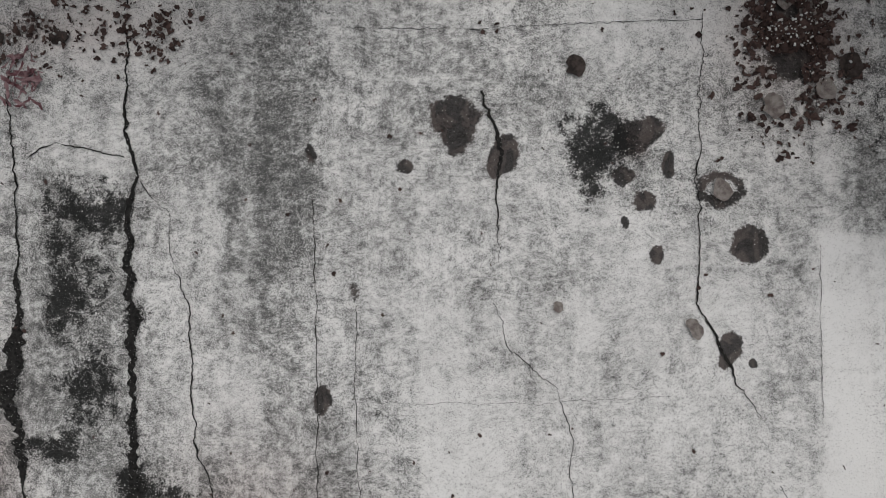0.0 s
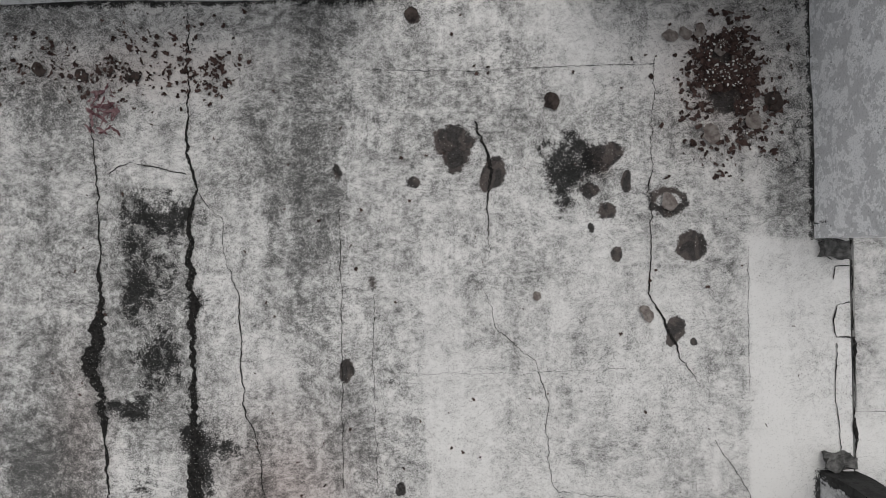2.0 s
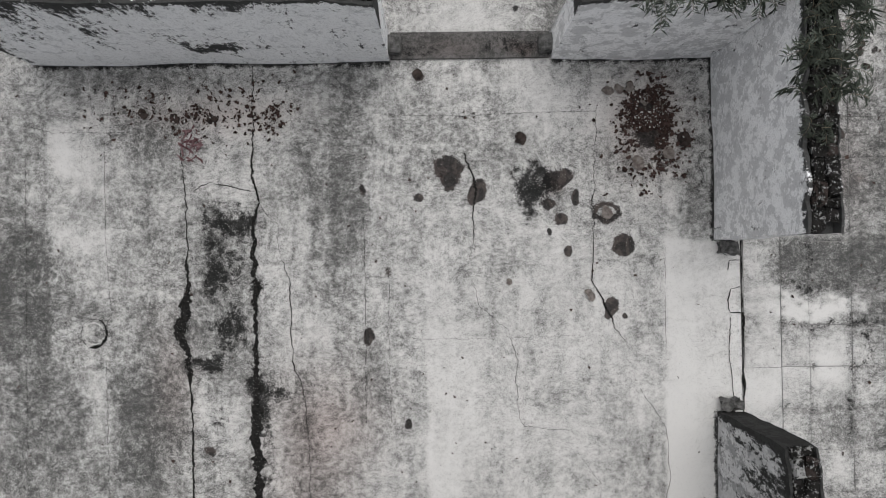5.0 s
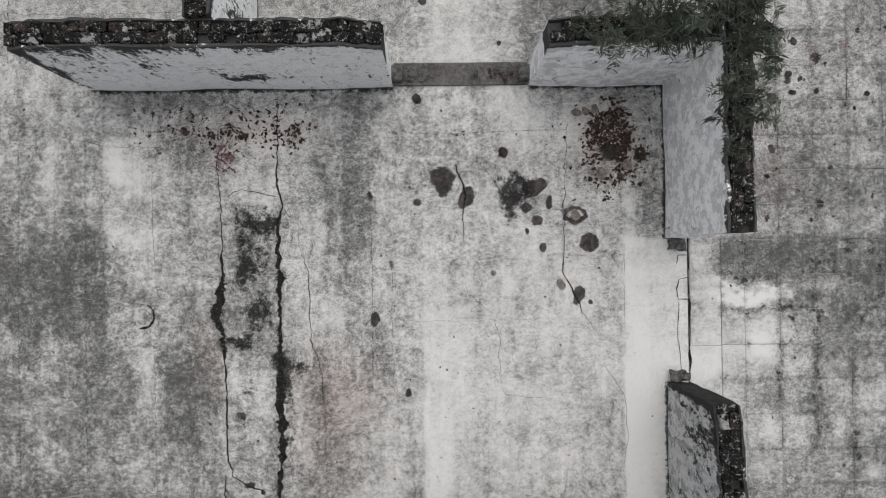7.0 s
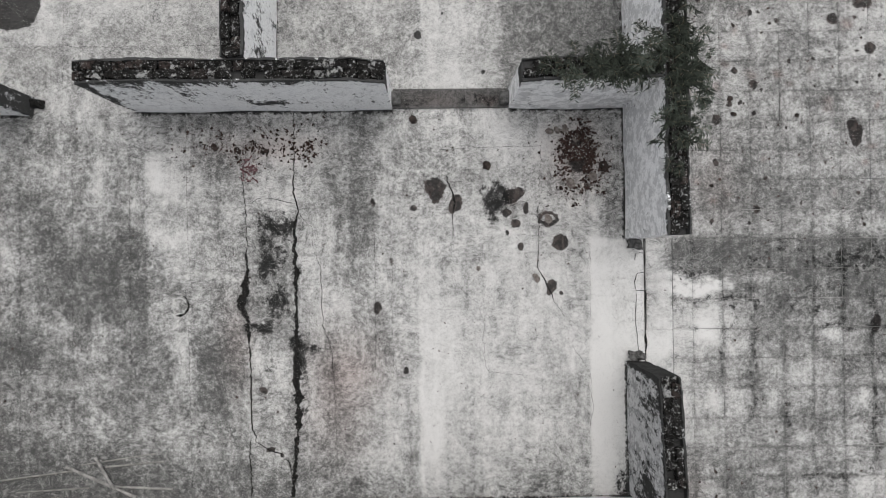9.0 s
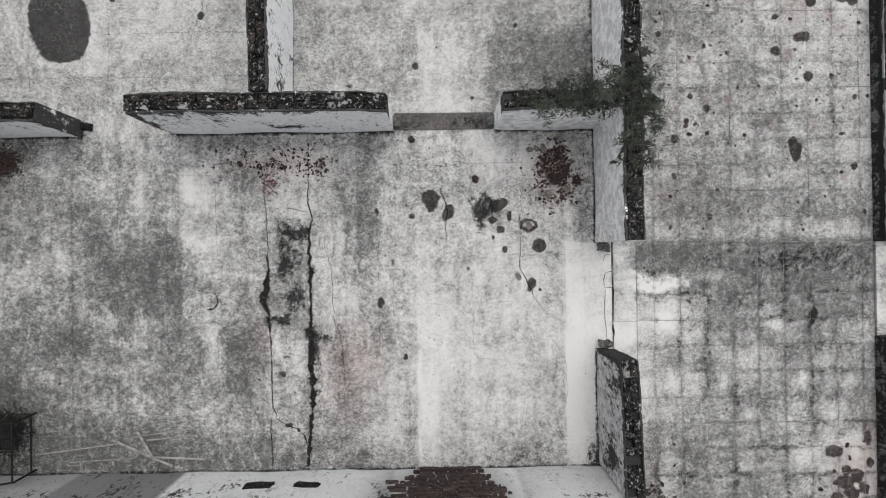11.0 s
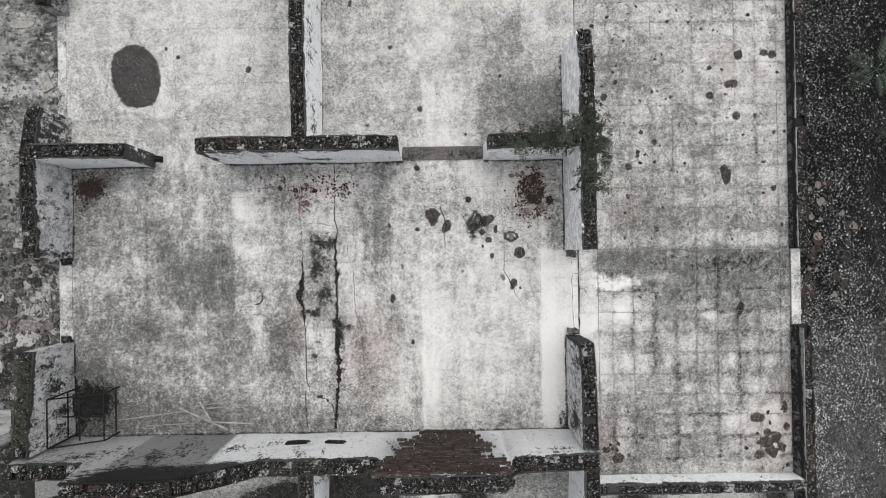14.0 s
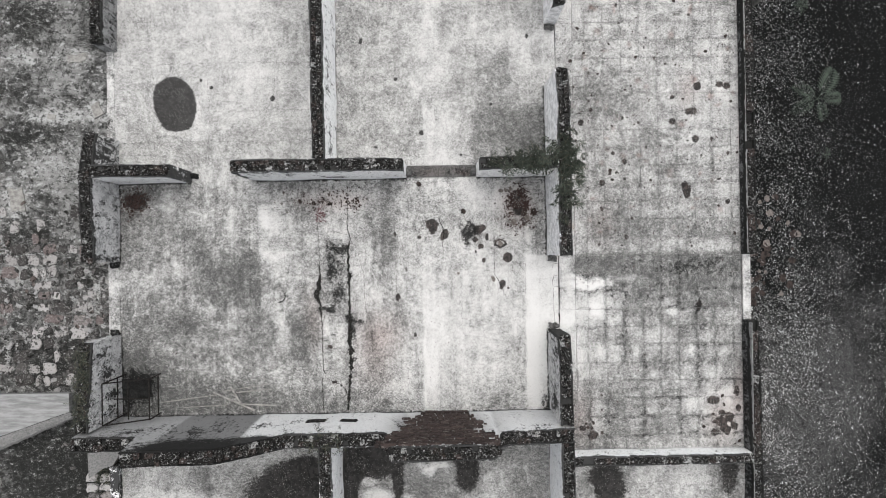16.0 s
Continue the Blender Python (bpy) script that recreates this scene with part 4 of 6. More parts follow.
crack(4, [(-1.08, 0.38), (-0.98, 0.25), (-0.96, 0.05), (-0.9, -0.1), (-0.895, -0.45), (-0.885, -0.6), (-0.815, -0.83), (-0.79, -1.1), (-0.78, -1.62)],
      [0.003, 0.003, 0.003, 0.006, 0.007, 0.006, 0.006, 0.005, 0.003])
crack(5, [(1.05, 0.98), (1.03, 0.6), (1.015, 0.3), (1.02, 0.1), (1.005, -0.12), (1.1, -0.29), (1.15, -0.42), (1.24, -0.55)],
      [0.003, 0.004, 0.006, 0.006, 0.007, 0.016, 0.005, 0.002])
crack(6, [(0.21, 0.7), (0.26, 0.56), (0.28, 0.46), (0.265, 0.38), (0.26, 0.05)],
      [0.012, 0.014, 0.02, 0.01, 0.002])
crack(7, [(0.24, -0.1), (0.3, -0.27), (0.47, -0.43), (0.52, -0.56), (0.53, -0.98), (0.57, -1.03), (0.85, -1.06)],
      [0.003, 0.003, 0.003, 0.003, 0.003, 0.003, 0.002])
hairline(40, 0.0025, (-0.3, 0.945), (0.2, 0.935), (0.65, 0.95), (1.05, 0.955))
hairline(41, 0.004, (-0.43, 0.3), (-0.425, -0.2), (-0.43, -1.0))
hairline(42, 0.003, (-0.27, -0.1), (-0.285, -0.45), (-0.275, -0.7), (-0.27, -1.0))
hairline(43, 0.003, (-2.07, 0.8), (-2.065, 0.2), (-2.03, -0.3), (-2.08, -0.42))
hairline(44, 0.003, (-2.06, -0.6), (-2.05, -1.3), (-2.04, -2.0))
hairline(45, 0.003, (-3.06, 0.85), (-3.07, -0.4), (-3.05, -1.9))
hairline(46, 0.003, (-2.57, 0.7), (-2.56, -1.6))
hairline(47, 0.003, (-3.52, 0.6), (-3.53, -1.9))
hairline(48, 0.002, (1.47, 0.1), (1.465, -0.55))
hairline(49, 0.003, (1.3, -0.8), (1.46, -1.05), (1.48, -1.35), (1.44, -1.6))
hairline(50, 0.003, (-4.4, -0.9), (-3.9, -0.92), (-3.2, -0.95))
hairline(51, 0.0015, (-0.2, -0.47), (0.4, -0.48), (0.9, -0.46))
hairline(52, 0.005, (-1.5, 0.48), (-1.4, 0.53), (-1.25, 0.5), (-1.14, 0.47))
hairline(53, 0.002, (-3.0, 1.0), (-2.4, 0.86), (-1.9, 0.85))
hairline(54, 0.002, (0.9, -1.2), (1.05, -1.4), (1.0, -1.75), (0.95, -1.95))
hairline(55, 0.006, (1.94, 0.0), (1.875, -0.005), (1.865, -0.06))
hairline(56, 0.007, (1.94, -0.17), (1.88, -0.18), (1.862, -0.25), (1.875, -0.33), (1.94, -0.335))
hairline(57, 0.005, (1.875, -0.36), (1.868, -0.5), (1.862, -0.62), (1.885, -0.75), (1.88, -0.92))
hairline(58, 0.004, (1.8, 0.12), (1.83, 0.05), (1.86, 0.03))

# the broken rim of an old floor drain
def arc(r, a0, a1, n=14):
    return [(-2.14 + r * math.cos(radians(a0 + (a1 - a0) * m / n)), -0.415 + 1.1 * r * math.sin(radians(a0 + (a1 - a0) * m / n))) for m in range(n + 1)]


part("drain_rim", ribbon(arc(0.082, -110, 70), [0.006, 0.022, 0.030, 0.022, 0.012, 0.024, 0.028, 0.016, 0.012, 0.02, 0.012, 0.008, 0.010, 0.008, 0.004], 0.0064, 61, 0.006), MAT_EARTH, floor_hall, "blackened broken drain rim")
part("drain_rim", ribbon(arc(0.080, 75, 235), [0.003, 0.004, 0.005, 0.003, 0.002, 0.002, 0.003, 0.005, 0.006, 0.004, 0.002, 0.003, 0.004, 0.005, 0.003], 0.0064, 62, 0.012), MAT_EARTH, floor_hall, "thin dark drain rim")
part("drain_rim", ribbon(arc(0.062, 20, 300), [0.008] * 15, 0.0066, 63, 0.006), MAT_SILL, floor_hall, "pale worn drain rim")

# ---- walls of the ruin ----
wall("wall_north_middle", "x", -2.52, -0.26, NORTH, T, [(-2.52, 1.08), (-2.3, 1.12), (-0.5, 1.12), (-0.26, 1.05)], MAT_WHITE, "white limewashed broken wall with black brick top", seed=3,
     patches=[(-1.15, 0.38, 0.13, 0.06, 0.8), (-1.35, 0.3, 0.12, 0.05, 0.7), (-2.3, 1.04, 0.35, 0.06, 0.4), (-1.7, 1.03, 0.5, 0.06, 0.40), (-2.50, 0.6, 0.06, 0.6, 0.75), (-2.0, 0.75, 0.35, 0.2, 0.22), (-1.35, 0.5, 0.25, 0.16, 0.36), (-1.0, 1.0, 0.25, 0.05, 0.4)])
wall("wall_north_east", "x", 0.765, EAST, NORTH, T, [(0.765, 1.08), (1.0, 1.1), (1.955, 1.15)], MAT_GREY, "grey limewashed broken wall overgrown with weeds", seed=4)
wall("wall_east_upper", "y", 0.13, 2.62, EAST, T, [(0.13, 1.2), (2.2, 1.18), (2.62, 1.0)], MAT_GREY, "grey peeling broken wall with black brick top", seed=5)
wall("wall_east_lower", "y", -2.115, -0.95, EAST, T, [(-2.115, 1.12), (-1.35, 0.97), (-0.95, 0.93)], MAT_DIRTY, "mould-streaked broken wall stub with black top", seed=6, patches=[(-0.95, 0.5, 0.035, 1.0, 1.2), (-1.2, 0.7, 0.08, 0.25, 0.5), (-1.9, 0.5, 0.15, 0.5, 0.4)])
wall("wall_east_far", "y", 3.52, 6.0, EAST, T, [(3.52, 0.95), (6, 1.2)], MAT_GREY, "grey broken wall stub by a doorway", seed=7)
wall("wall_partition_north", "y", NORTH + T, 6.0, -1.44, T, [(1.4, 1.2), (6, 1.24)], MAT_WHITE, "white partition wall streaked black, brick top bare", seed=8, patches=[(1.75, 0.7, 0.3, 0.4, 0.30), (2.7, 0.8, 0.5, 0.3, 0.30), (3.4, 0.4, 0.3, 0.3, 0.25)])
wall("wall_north_west", "x", WEST, -3.40, NORTH - 0.02, T, [(WEST, 0.97), (-3.40, 0.93)], MAT_WHITE, "low broken white wall with blackened end", seed=9, patches=[(-3.40, 0.5, 0.04, 1.0, 0.9)])
wall("wall_west_upper", "y", 0.13, 1.9, WEST - T, T, [(0.13, 0.85), (1.35, 0.9), (1.55, 0.84), (1.8, 0.76), (1.9, 0.68)], MAT_DIRTY, "stained broken wall with crumbling black edge", seed=10, patches=[(1.65, 0.4, 0.22, 0.5, 0.5), (0.16, 0.5, 0.03, 0.6, 0.5)])
wall("wall_west_lower", "y", -2.115, -0.95, WEST - T, T, [(-2.115, 1.1), (-0.95, 0.95)], MAT_DIRTY, "dirty peeling wall stub with an overgrown top", seed=11, patches=[(-1.4, 0.5, 0.2, 0.2, 0.35), (-1.9, 0.4, 0.15, 0.3, 0.35), (-1.15, 0.6, 0.06, 0.2, 0.4)])
wall("wall_west_far", "y", 3.2, 6.0, WEST - T, T, [(3.2, 0.50), (6, 0.6)], MAT_SOOT, "dirty broken wall stub", seed=12)
wall("wall_south", "x", WEST - T, EAST + T, SOUTH - 0.19, 0.19,
     [(-4.63, 1.2), (-3.78, 1.22), (-3.68, 1.95), (-2.6, 1.88), (-2.2, 1.55), (-1.85, 1.2), (-0.52, 1.2), (-0.42, 1.9), (0.88, 1.88), (0.97, 1.28), (1.1, 1.2), (1.955, 1.15)],
     MAT_WHITE, "white limewashed wall, sooty and broken to bare brick", seed=13,
     panels=[(-3.45, -2.4, 1.4), (-4.7, -3.45, 1.1), (-2.4, -0.3, 0.42), (0.9, 1.96, 0.45)],
     soots=[(-3.2, 1.88, 0.42, 0.34, 2.4), (-2.6, 1.78, 0.45, 0.32, 2.4), (-2.15, 1.45, 0.2, 0.2, 1.6), (-2.2, 1.35, 0.25, 0.14, 0.6), (-3.0, 1.45, 0.7, 0.16, 0.42), (-4.3, 1.15, 0.4, 0.08, 0.5), (-3.9, 0.85, 0.6, 0.25, 0.36), (-4.4, 0.4, 0.2, 0.4, 0.36),
            (-0.32, 1.25, 0.08, 0.4, 0.35), (0.82, 1.2, 0.08, 0.4, 0.3)],
     greys=[(0.24, 0.9, 0.68, 1.3, 1.3)],
     patches=[(-1.62, 0.42, 0.16, 0.07, 0.5), (-1.18, 0.44, 0.12, 0.06, 0.5), (-2.9, 0.5, 0.3, 0.6, 0.30), (-3.2, 1.0, 0.4, 0.3, 0.35), (-3.9, 0.9, 0.4, 0.3, 0.35), (-2.2, 0.7, 0.2, 0.15, 0.3), (-0.3, 1.0, 0.12, 0.3, 0.4), (1.4, 1.05, 0.3, 0.05, 0.5), (1.5, 0.9, 0.2, 0.08, 0.4)])
wall("wall_partition_south", "y", -6.0, SOUTH - 0.2, -1.42, T, [(-6, 1.1), (-2.3, 1.15)], MAT_WHITE, "white partition wall with mossy brick top", seed=14)
wall("wall_east_south", "y", -6.0, SOUTH - 0.2, EAST, T, [(-6, 1.1), (-2.3, 1.15)], MAT_WHITE, "white limewashed wall with black brick top", seed=15)
bm = bmesh.new()
box(bm, WEST - 0.15, WEST - 0.035, -6.0, -2.85, -0.1, 0.10)
bmesh.ops.subdivide_edges(bm, edges=[e for e in bm.edges if e.calc_length() > 1], cuts=60)
for v in bm.verts:
    v.co += Vector((0.014 * noise.noise(v.co * 9), 0, 0.03 * noise.noise((v.co.x * 5, v.co.y * 6, 3)) if v.co.z > 0 else 0))
thing("wall_west_south", bm, MAT_WHITE, "low white stub of a broken wall", "wall", kind="structure")
wall("parapet_east_north", "y", 0.10, 6.0, 4.64, 0.15, [(0.1, 0.19), (6, 0.19)], MAT_BLACK, "low blackened brick parapet", rows=1, seed=17, brick_size=0.2)
wall("parapet_east_south", "y", -6.0, -0.86, 4.64, 0.15, [(-6, 0.3), (-2.8, 0.3), (-0.86, 0.22)], MAT_BLACK, "low blackened brick parapet", rows=1, seed=18, brick_size=0.2)
ridge = random.Random(41)
for owner, low, high, tall in (("parapet_east_north", 0.12, 6.0, 0.205), ("parapet_east_south", -6.0, -0.88, 0.30)):
    y = low
    while y < high:
        step = ridge.uniform(0.3, 0.9)
        bm = bmesh.new()
        box(bm, 4.648 + ridge.uniform(0, 0.006), 4.657 + ridge.uniform(0, 0.004), y, min(y + step, high), tall - 0.10, tall + ridge.uniform(0.0, 0.012))
        part("mortar_edge", bm, MAT_SLAB, bpy.data.objects[owner], "thin pale mortar edge")
        y += step + ridge.choice((0.01, 0.02, 0.12))
wall("parapet_south", "x", EAST + T, 4.64, -2.87, 0.13, [(1.9, 0.42), (4.64, 0.36)], MAT_WHITE, "thin white parapet with dark brick top", rows=1, seed=19)

# ---- porch ----
EDGE = 2.20
bm = bmesh.new()
box(bm, EAST + T, 4.64, -2.74, 6.0, -0.3, -0.006)
porch = thing("floor", bm, MAT_JOINT, "porch floor of worn square cement tiles", "floor", kind="structure")

stain = Sheet(EAST + T, 4.66, -2.76, 5.6, 0.02, 131)
stain.ground(0.45, 0.28, 1.8)
stain.brushed(0.3)
stain.blobs("grime_shade", [
    (3.4, 0.0, 1.6, 0.16, 0.42), (3.9, -0.25, 0.9, 0.25, 0.38), (2.5, -0.05, 0.4, 0.15, 0.25), (2.55, 2.55, 0.5, 0.2, 0.22), (2.7, 2.25, 0.3, 0.1, 0.3),
    (3.2, 0.55, 0.9, 0.2, 0.18), (2.4, -0.55, 0.35, 0.3, -0.3), (3.4, -1.3, 0.9, 0.3, -0.06), (2.9, -1.7, 0.5, 0.12, 0.18), (3.5, -2.45, 1.2, 0.16, 0.25),
    (3.0, 3.2, 0.9, 0.7, -0.15), (4.45, -2.4, 0.2, 0.25, -0.4), (4.0, 1.7, 0.5, 0.8, -0.12), (2.3, -2.3, 0.25, 0.35, -0.2)])
stain.drift("grime_shade", 2.0, 4.6, [
    (3.30, (0.00, 0.06, 0.09, 0.05, 0.06)),
    (2.55, (0.05, 0.11, 0.08, -0.04, -0.08)),
    (1.80, (0.01, 0.13, 0.10, 0.01, -0.15)),
    (1.05, (-0.30, 0.25, 0.34, 0.12, -0.13)),
    (0.30, (-0.10, 0.06, 0.21, 0.09, 0.23)),
    (-0.45, (0.17, 0.07, 0.06, 0.22, 0.31)),
    (-1.20, (-0.30, -0.17, 0.12, 0.19, 0.14)),
    (-1.95, (0.32, 0.36, 0.02, -0.14, -0.11)),
    (-2.70, (0.40, 0.37, 0.12, -0.02, -0.02))])
stain.box("grime_shade", 2.75, 4.66, -0.42, 0.13, 0.26, 0.012)
stain.box("grime_shade", 2.2, 2.75, -0.12, 0.13, 0.24, 0.012)
stain.blobs("grime_shade", [(4.0, -1.2, 0.6, 1.0, 0.07), (3.9, 1.0, 0.6, 0.5, 0.06), (2.95, 0.02, 0.5, 0.09, 0.35), (3.6, -0.02, 0.6, 0.12, 0.35), (4.3, -0.1, 0.35, 0.16, 0.4), (3.2, -0.33, 0.5, 0.06, 0.3), (3.0, -0.75, 0.4, 0.05, 0.25), (4.1, -0.62, 0.4, 0.08, 0.25)], 3.0)
stain.blobs("mould", [(3.2, 0.03, 0.3, 0.05, 0.4), (3.9, -0.05, 0.4, 0.07, 0.45), (4.4, -0.2, 0.2, 0.1, 0.4), (3.5, -0.33, 0.3, 0.04, 0.35), (3.1, -1.35, 0.4, 0.03, 0.35), (3.9, -1.0, 0.3, 0.03, 0.35)], 2.0)
stain.blobs("grime_shade", [(3.78, -0.1, 0.5, 0.13, 0.4), (3.28, -0.5, 0.35, 0.07, 0.5), (2.36, 0.0, 0.14, 0.1, 0.35), (2.4, -0.34, 0.10, 0.03, -0.6), (2.30, -0.22, 0.07, 0.02, -0.6), (2.5, -0.30, 0.05, 0.02, -0.6), (2.28, -0.38, 0.05, 0.02, -0.6), (2.6, -0.28, 0.1, 0.06, -0.5), (2.56, 0.06, 0.1, 0.05, -0.5), (3.43, 0.05, 0.14, 0.05, -0.5), (3.0, -0.25, 0.18, 0.06, -0.45), (3.56, -0.7, 0.16, 0.1, -0.4), (2.47, -0.63, 0.2, 0.14, -0.4), (3.1, 0.08, 0.2, 0.04, -0.4)])
stain.blobs("grime_shade", [(3.2, -1.5, 0.08, 0.25, 0.4), (3.85, -1.02, 0.2, 0.12, 0.3), (2.58, -1.0, 0.14, 0.12, 0.35), (4.01, -1.57, 0.12, 0.2, 0.4), (3.41, -1.5, 0.12, 0.1, 0.4), (2.95, -1.27, 0.08, 0.2, 0.35), (2.46, -1.26, 0.06, 0.25, 0.35), (2.85, -1.11, 0.2, 0.04, 0.4), (3.1, -2.1, 0.5, 0.07, 0.3), (3.6, -1.9, 0.25, 0.08, 0.3)])
stain.blobs("mould", [(3.75, -0.12, 0.35, 0.08, 0.35), (4.2, 0.0, 0.3, 0.08, 0.35), (2.9, -0.08, 0.2, 0.06, 0.3), (3.3, -0.5, 0.3, 0.04, 0.35), (2.73, -0.55, 0.025, 0.14, 0.6), (3.22, -1.5, 0.03, 0.2, 0.55), (4.03, -0.62, 0.03, 0.18, 0.8)])
chips = random.Random(61)
for _ in range(46):
    x, y = chips.gauss(2.42, 0.16), chips.gauss(-0.30, 0.07)
    stain.blob("grime_shade", x, y, chips.uniform(0.02, 0.05), chips.uniform(0.01, 0.025), -0.42, 4.0, chips.uniform(-30, 30))
for _ in range(40):
    stain.blob("grime_shade", chips.uniform(2.3, 4.5), chips.gauss(-0.1, 0.25), chips.uniform(0.02, 0.07), chips.uniform(0.01, 0.02), chips.choice((-0.5, -0.4, 0.4)), 3.0, chips.uniform(-20, 20))
for _ in range(60):
    x, y = chips.uniform(2.25, 4.5), chips.uniform(-2.5, -0.6)
    stain.box("grime_shade", x, x + chips.uniform(0.08, 0.26), y, y + chips.uniform(0.06, 0.26), chips.choice((0.16, 0.12, -0.14, -0.18)), 0.012)
stain.box("grime_shade", EAST, EDGE, -0.94, 0.13, -0.35, 0.02)
stain.blobs("damp", [(4.02, -0.64, 0.05, 0.09, 1.1), (3.86, 1.0, 0.05, 0.075, 1.1), (3.80, 1.13, 0.04, 0.04, 1.0), (4.36, 2.6, 0.05, 0.05, 1.0), (3.9, 2.2, 0.05, 0.05, 1.0), (4.19, -2.03, 0.10, 0.07, 1.1), (4.30, -2.35, 0.09, 0.07, 1.1), (4.22, -2.5, 0.06, 0.06, 1.0), (4.40, -2.52, 0.04, 0.05, 1.0), (2.28, -2.42, 0.06, 0.05, 1.0), (2.42, -2.52, 0.075, 0.07, 1.1), (2.56, -2.48, 0.03, 0.03, 1.0), (4.44, -2.28, 0.07, 0.08, 1.1), (4.33, -2.22, 0.05, 0.05, 1.0), (4.5, -2.42, 0.06, 0.06, 1.0), (4.36, -2.46, 0.07, 0.06, 1.1), (2.1, -2.1, 0.05, 0.07, 0.9), (2.08, -1.6, 0.05, 0.08, 0.8), (4.56, -1.9, 0.05, 0.09, 0.8), (4.58, -2.15, 0.05, 0.07, 0.9)], 3.0)
spots = random.Random(5)
for _ in range(60):
    stain.blob("rust", spots.uniform(2.1, 4.6), spots.uniform(0.3, 4.4), spots.uniform(0.02, 0.06), spots.uniform(0.02, 0.06), spots.uniform(0.4, 1.0), 2.5)
    stain.blob("grime_shade", spots.uniform(2.1, 4.6), spots.uniform(0.3, 4.4), spots.uniform(0.03, 0.14), spots.uniform(0.02, 0.07), spots.uniform(0.15, 0.4), 2.5)
stain.blobs("damp", [
    (4.04, 2.57, 0.058, 0.063, 1.1), (4.47, 2.58, 0.053, 0.058, 1.1), (3.98, 2.21, 0.053, 0.058, 1.1), (3.67, 2.07, 0.047, 0.052, 1.1), (4.00, 1.80, 0.058, 0.063, 1.1), (2.32, 2.06, 0.047, 0.052, 1.1), (2.93, 2.12, 0.032, 0.035, 1.1), (2.46, 2.25, 0.032, 0.035, 1.1), (3.85, 1.07, 0.068, 0.075, 1.1), (3.83, 1.16, 0.037, 0.040, 1.1), (2.95, 1.48, 0.047, 0.052, 1.1), (2.60, 0.80, 0.032, 0.035, 1.1), (4.46, 0.88, 0.042, 0.046, 1.1), (2.95, 0.38, 0.032, 0.035, 1.1), (2.61, 1.18, 0.047, 0.052, 1.1), (2.78, 1.60, 0.032, 0.035, 1.1), (3.67, 2.41, 0.032, 0.035, 1.1), (4.24, 1.81, 0.026, 0.029, 1.1), (4.47, 1.58, 0.032, 0.035, 1.1), (2.73, 1.31, 0.026, 0.029, 1.1)], 3.0)
for _ in range(80):
    stain.blob("damp", spots.uniform(2.05, 4.6), spots.uniform(0.2, 4.4), spots.uniform(0.010, 0.028), spots.uniform(0.010, 0.028), 1.0, 3.0)
for _ in range(30):
    stain.blob("damp", spots.uniform(2.05, 4.6), spots.uniform(-2.7, 0.2), spots.uniform(0.008, 0.022), spots.uniform(0.008, 0.022), 0.9, 3.0)
stain.blobs("rust", [(4.35, -2.3, 0.25, 0.35, 0.5), (2.2, -2.3, 0.2, 0.4, 0.5), (4.6, -1.9, 0.1, 0.4, 0.5), (3.9, 2.5, 0.15, 0.25, 0.4), (2.6, 0.6, 0.2, 0.3, 0.3)])
for x in np.arange(2.911 - 0.267 * 2, 4.6, 0.267):
    near = np.abs(stain.wx - x)
    worn = lattice(stain.y * 2.2, x * 7 + stain.y * 0, 3)
    stain.layer["mould"] += 0.72 * (0.5 + 0.9 * cloud(stain.x, stain.y, 6, 3, 3)) * np.exp(-(near / 0.022) ** 1.1) * worn ** 1.8 * np.where(stain.y < 0.1, 1.25, 0.35)
    stain.layer["grime_shade"] += (0.10 + 0.45 * worn ** 2) * np.where(stain.y < 0.15, 1.0, 0.5) * np.exp(-(near / 0.022) ** 1.2)
for y in np.arange(2.215 - 0.263 * 18, 5.5, 0.263):
    near = np.abs(stain.wy - y)
    worn = lattice(stain.x * 2.2, y * 7 + stain.x * 0, 9)
    stain.layer["mould"] += 0.72 * (0.5 + 0.9 * cloud(stain.x, stain.y, 6, 8, 3)) * np.exp(-(near / 0.022) ** 1.1) * worn ** 1.8 * np.where(stain.y < 0.1, 1.25, 0.35)
    stain.layer["grime_shade"] += (0.10 + 0.45 * worn ** 2) * np.where(stain.y < 0.15, 1.0, 0.5) * np.exp(-(near / 0.022) ** 1.2)


def sample(field, x, y):
    i = np.clip((x - stain.x[0, 0]) / 0.02, 0, stain.nx - 1.001)
    j = np.clip((y - stain.y[0, 0]) / 0.02, 0, stain.ny - 1.001)
    a, b = i.astype(int), j.astype(int)
    u, v = i - a, j - b
    return (field[b, a] * (1 - u) + field[b, a + 1] * u) * (1 - v) + (field[b + 1, a] * (1 - u) + field[b + 1, a + 1] * u) * v


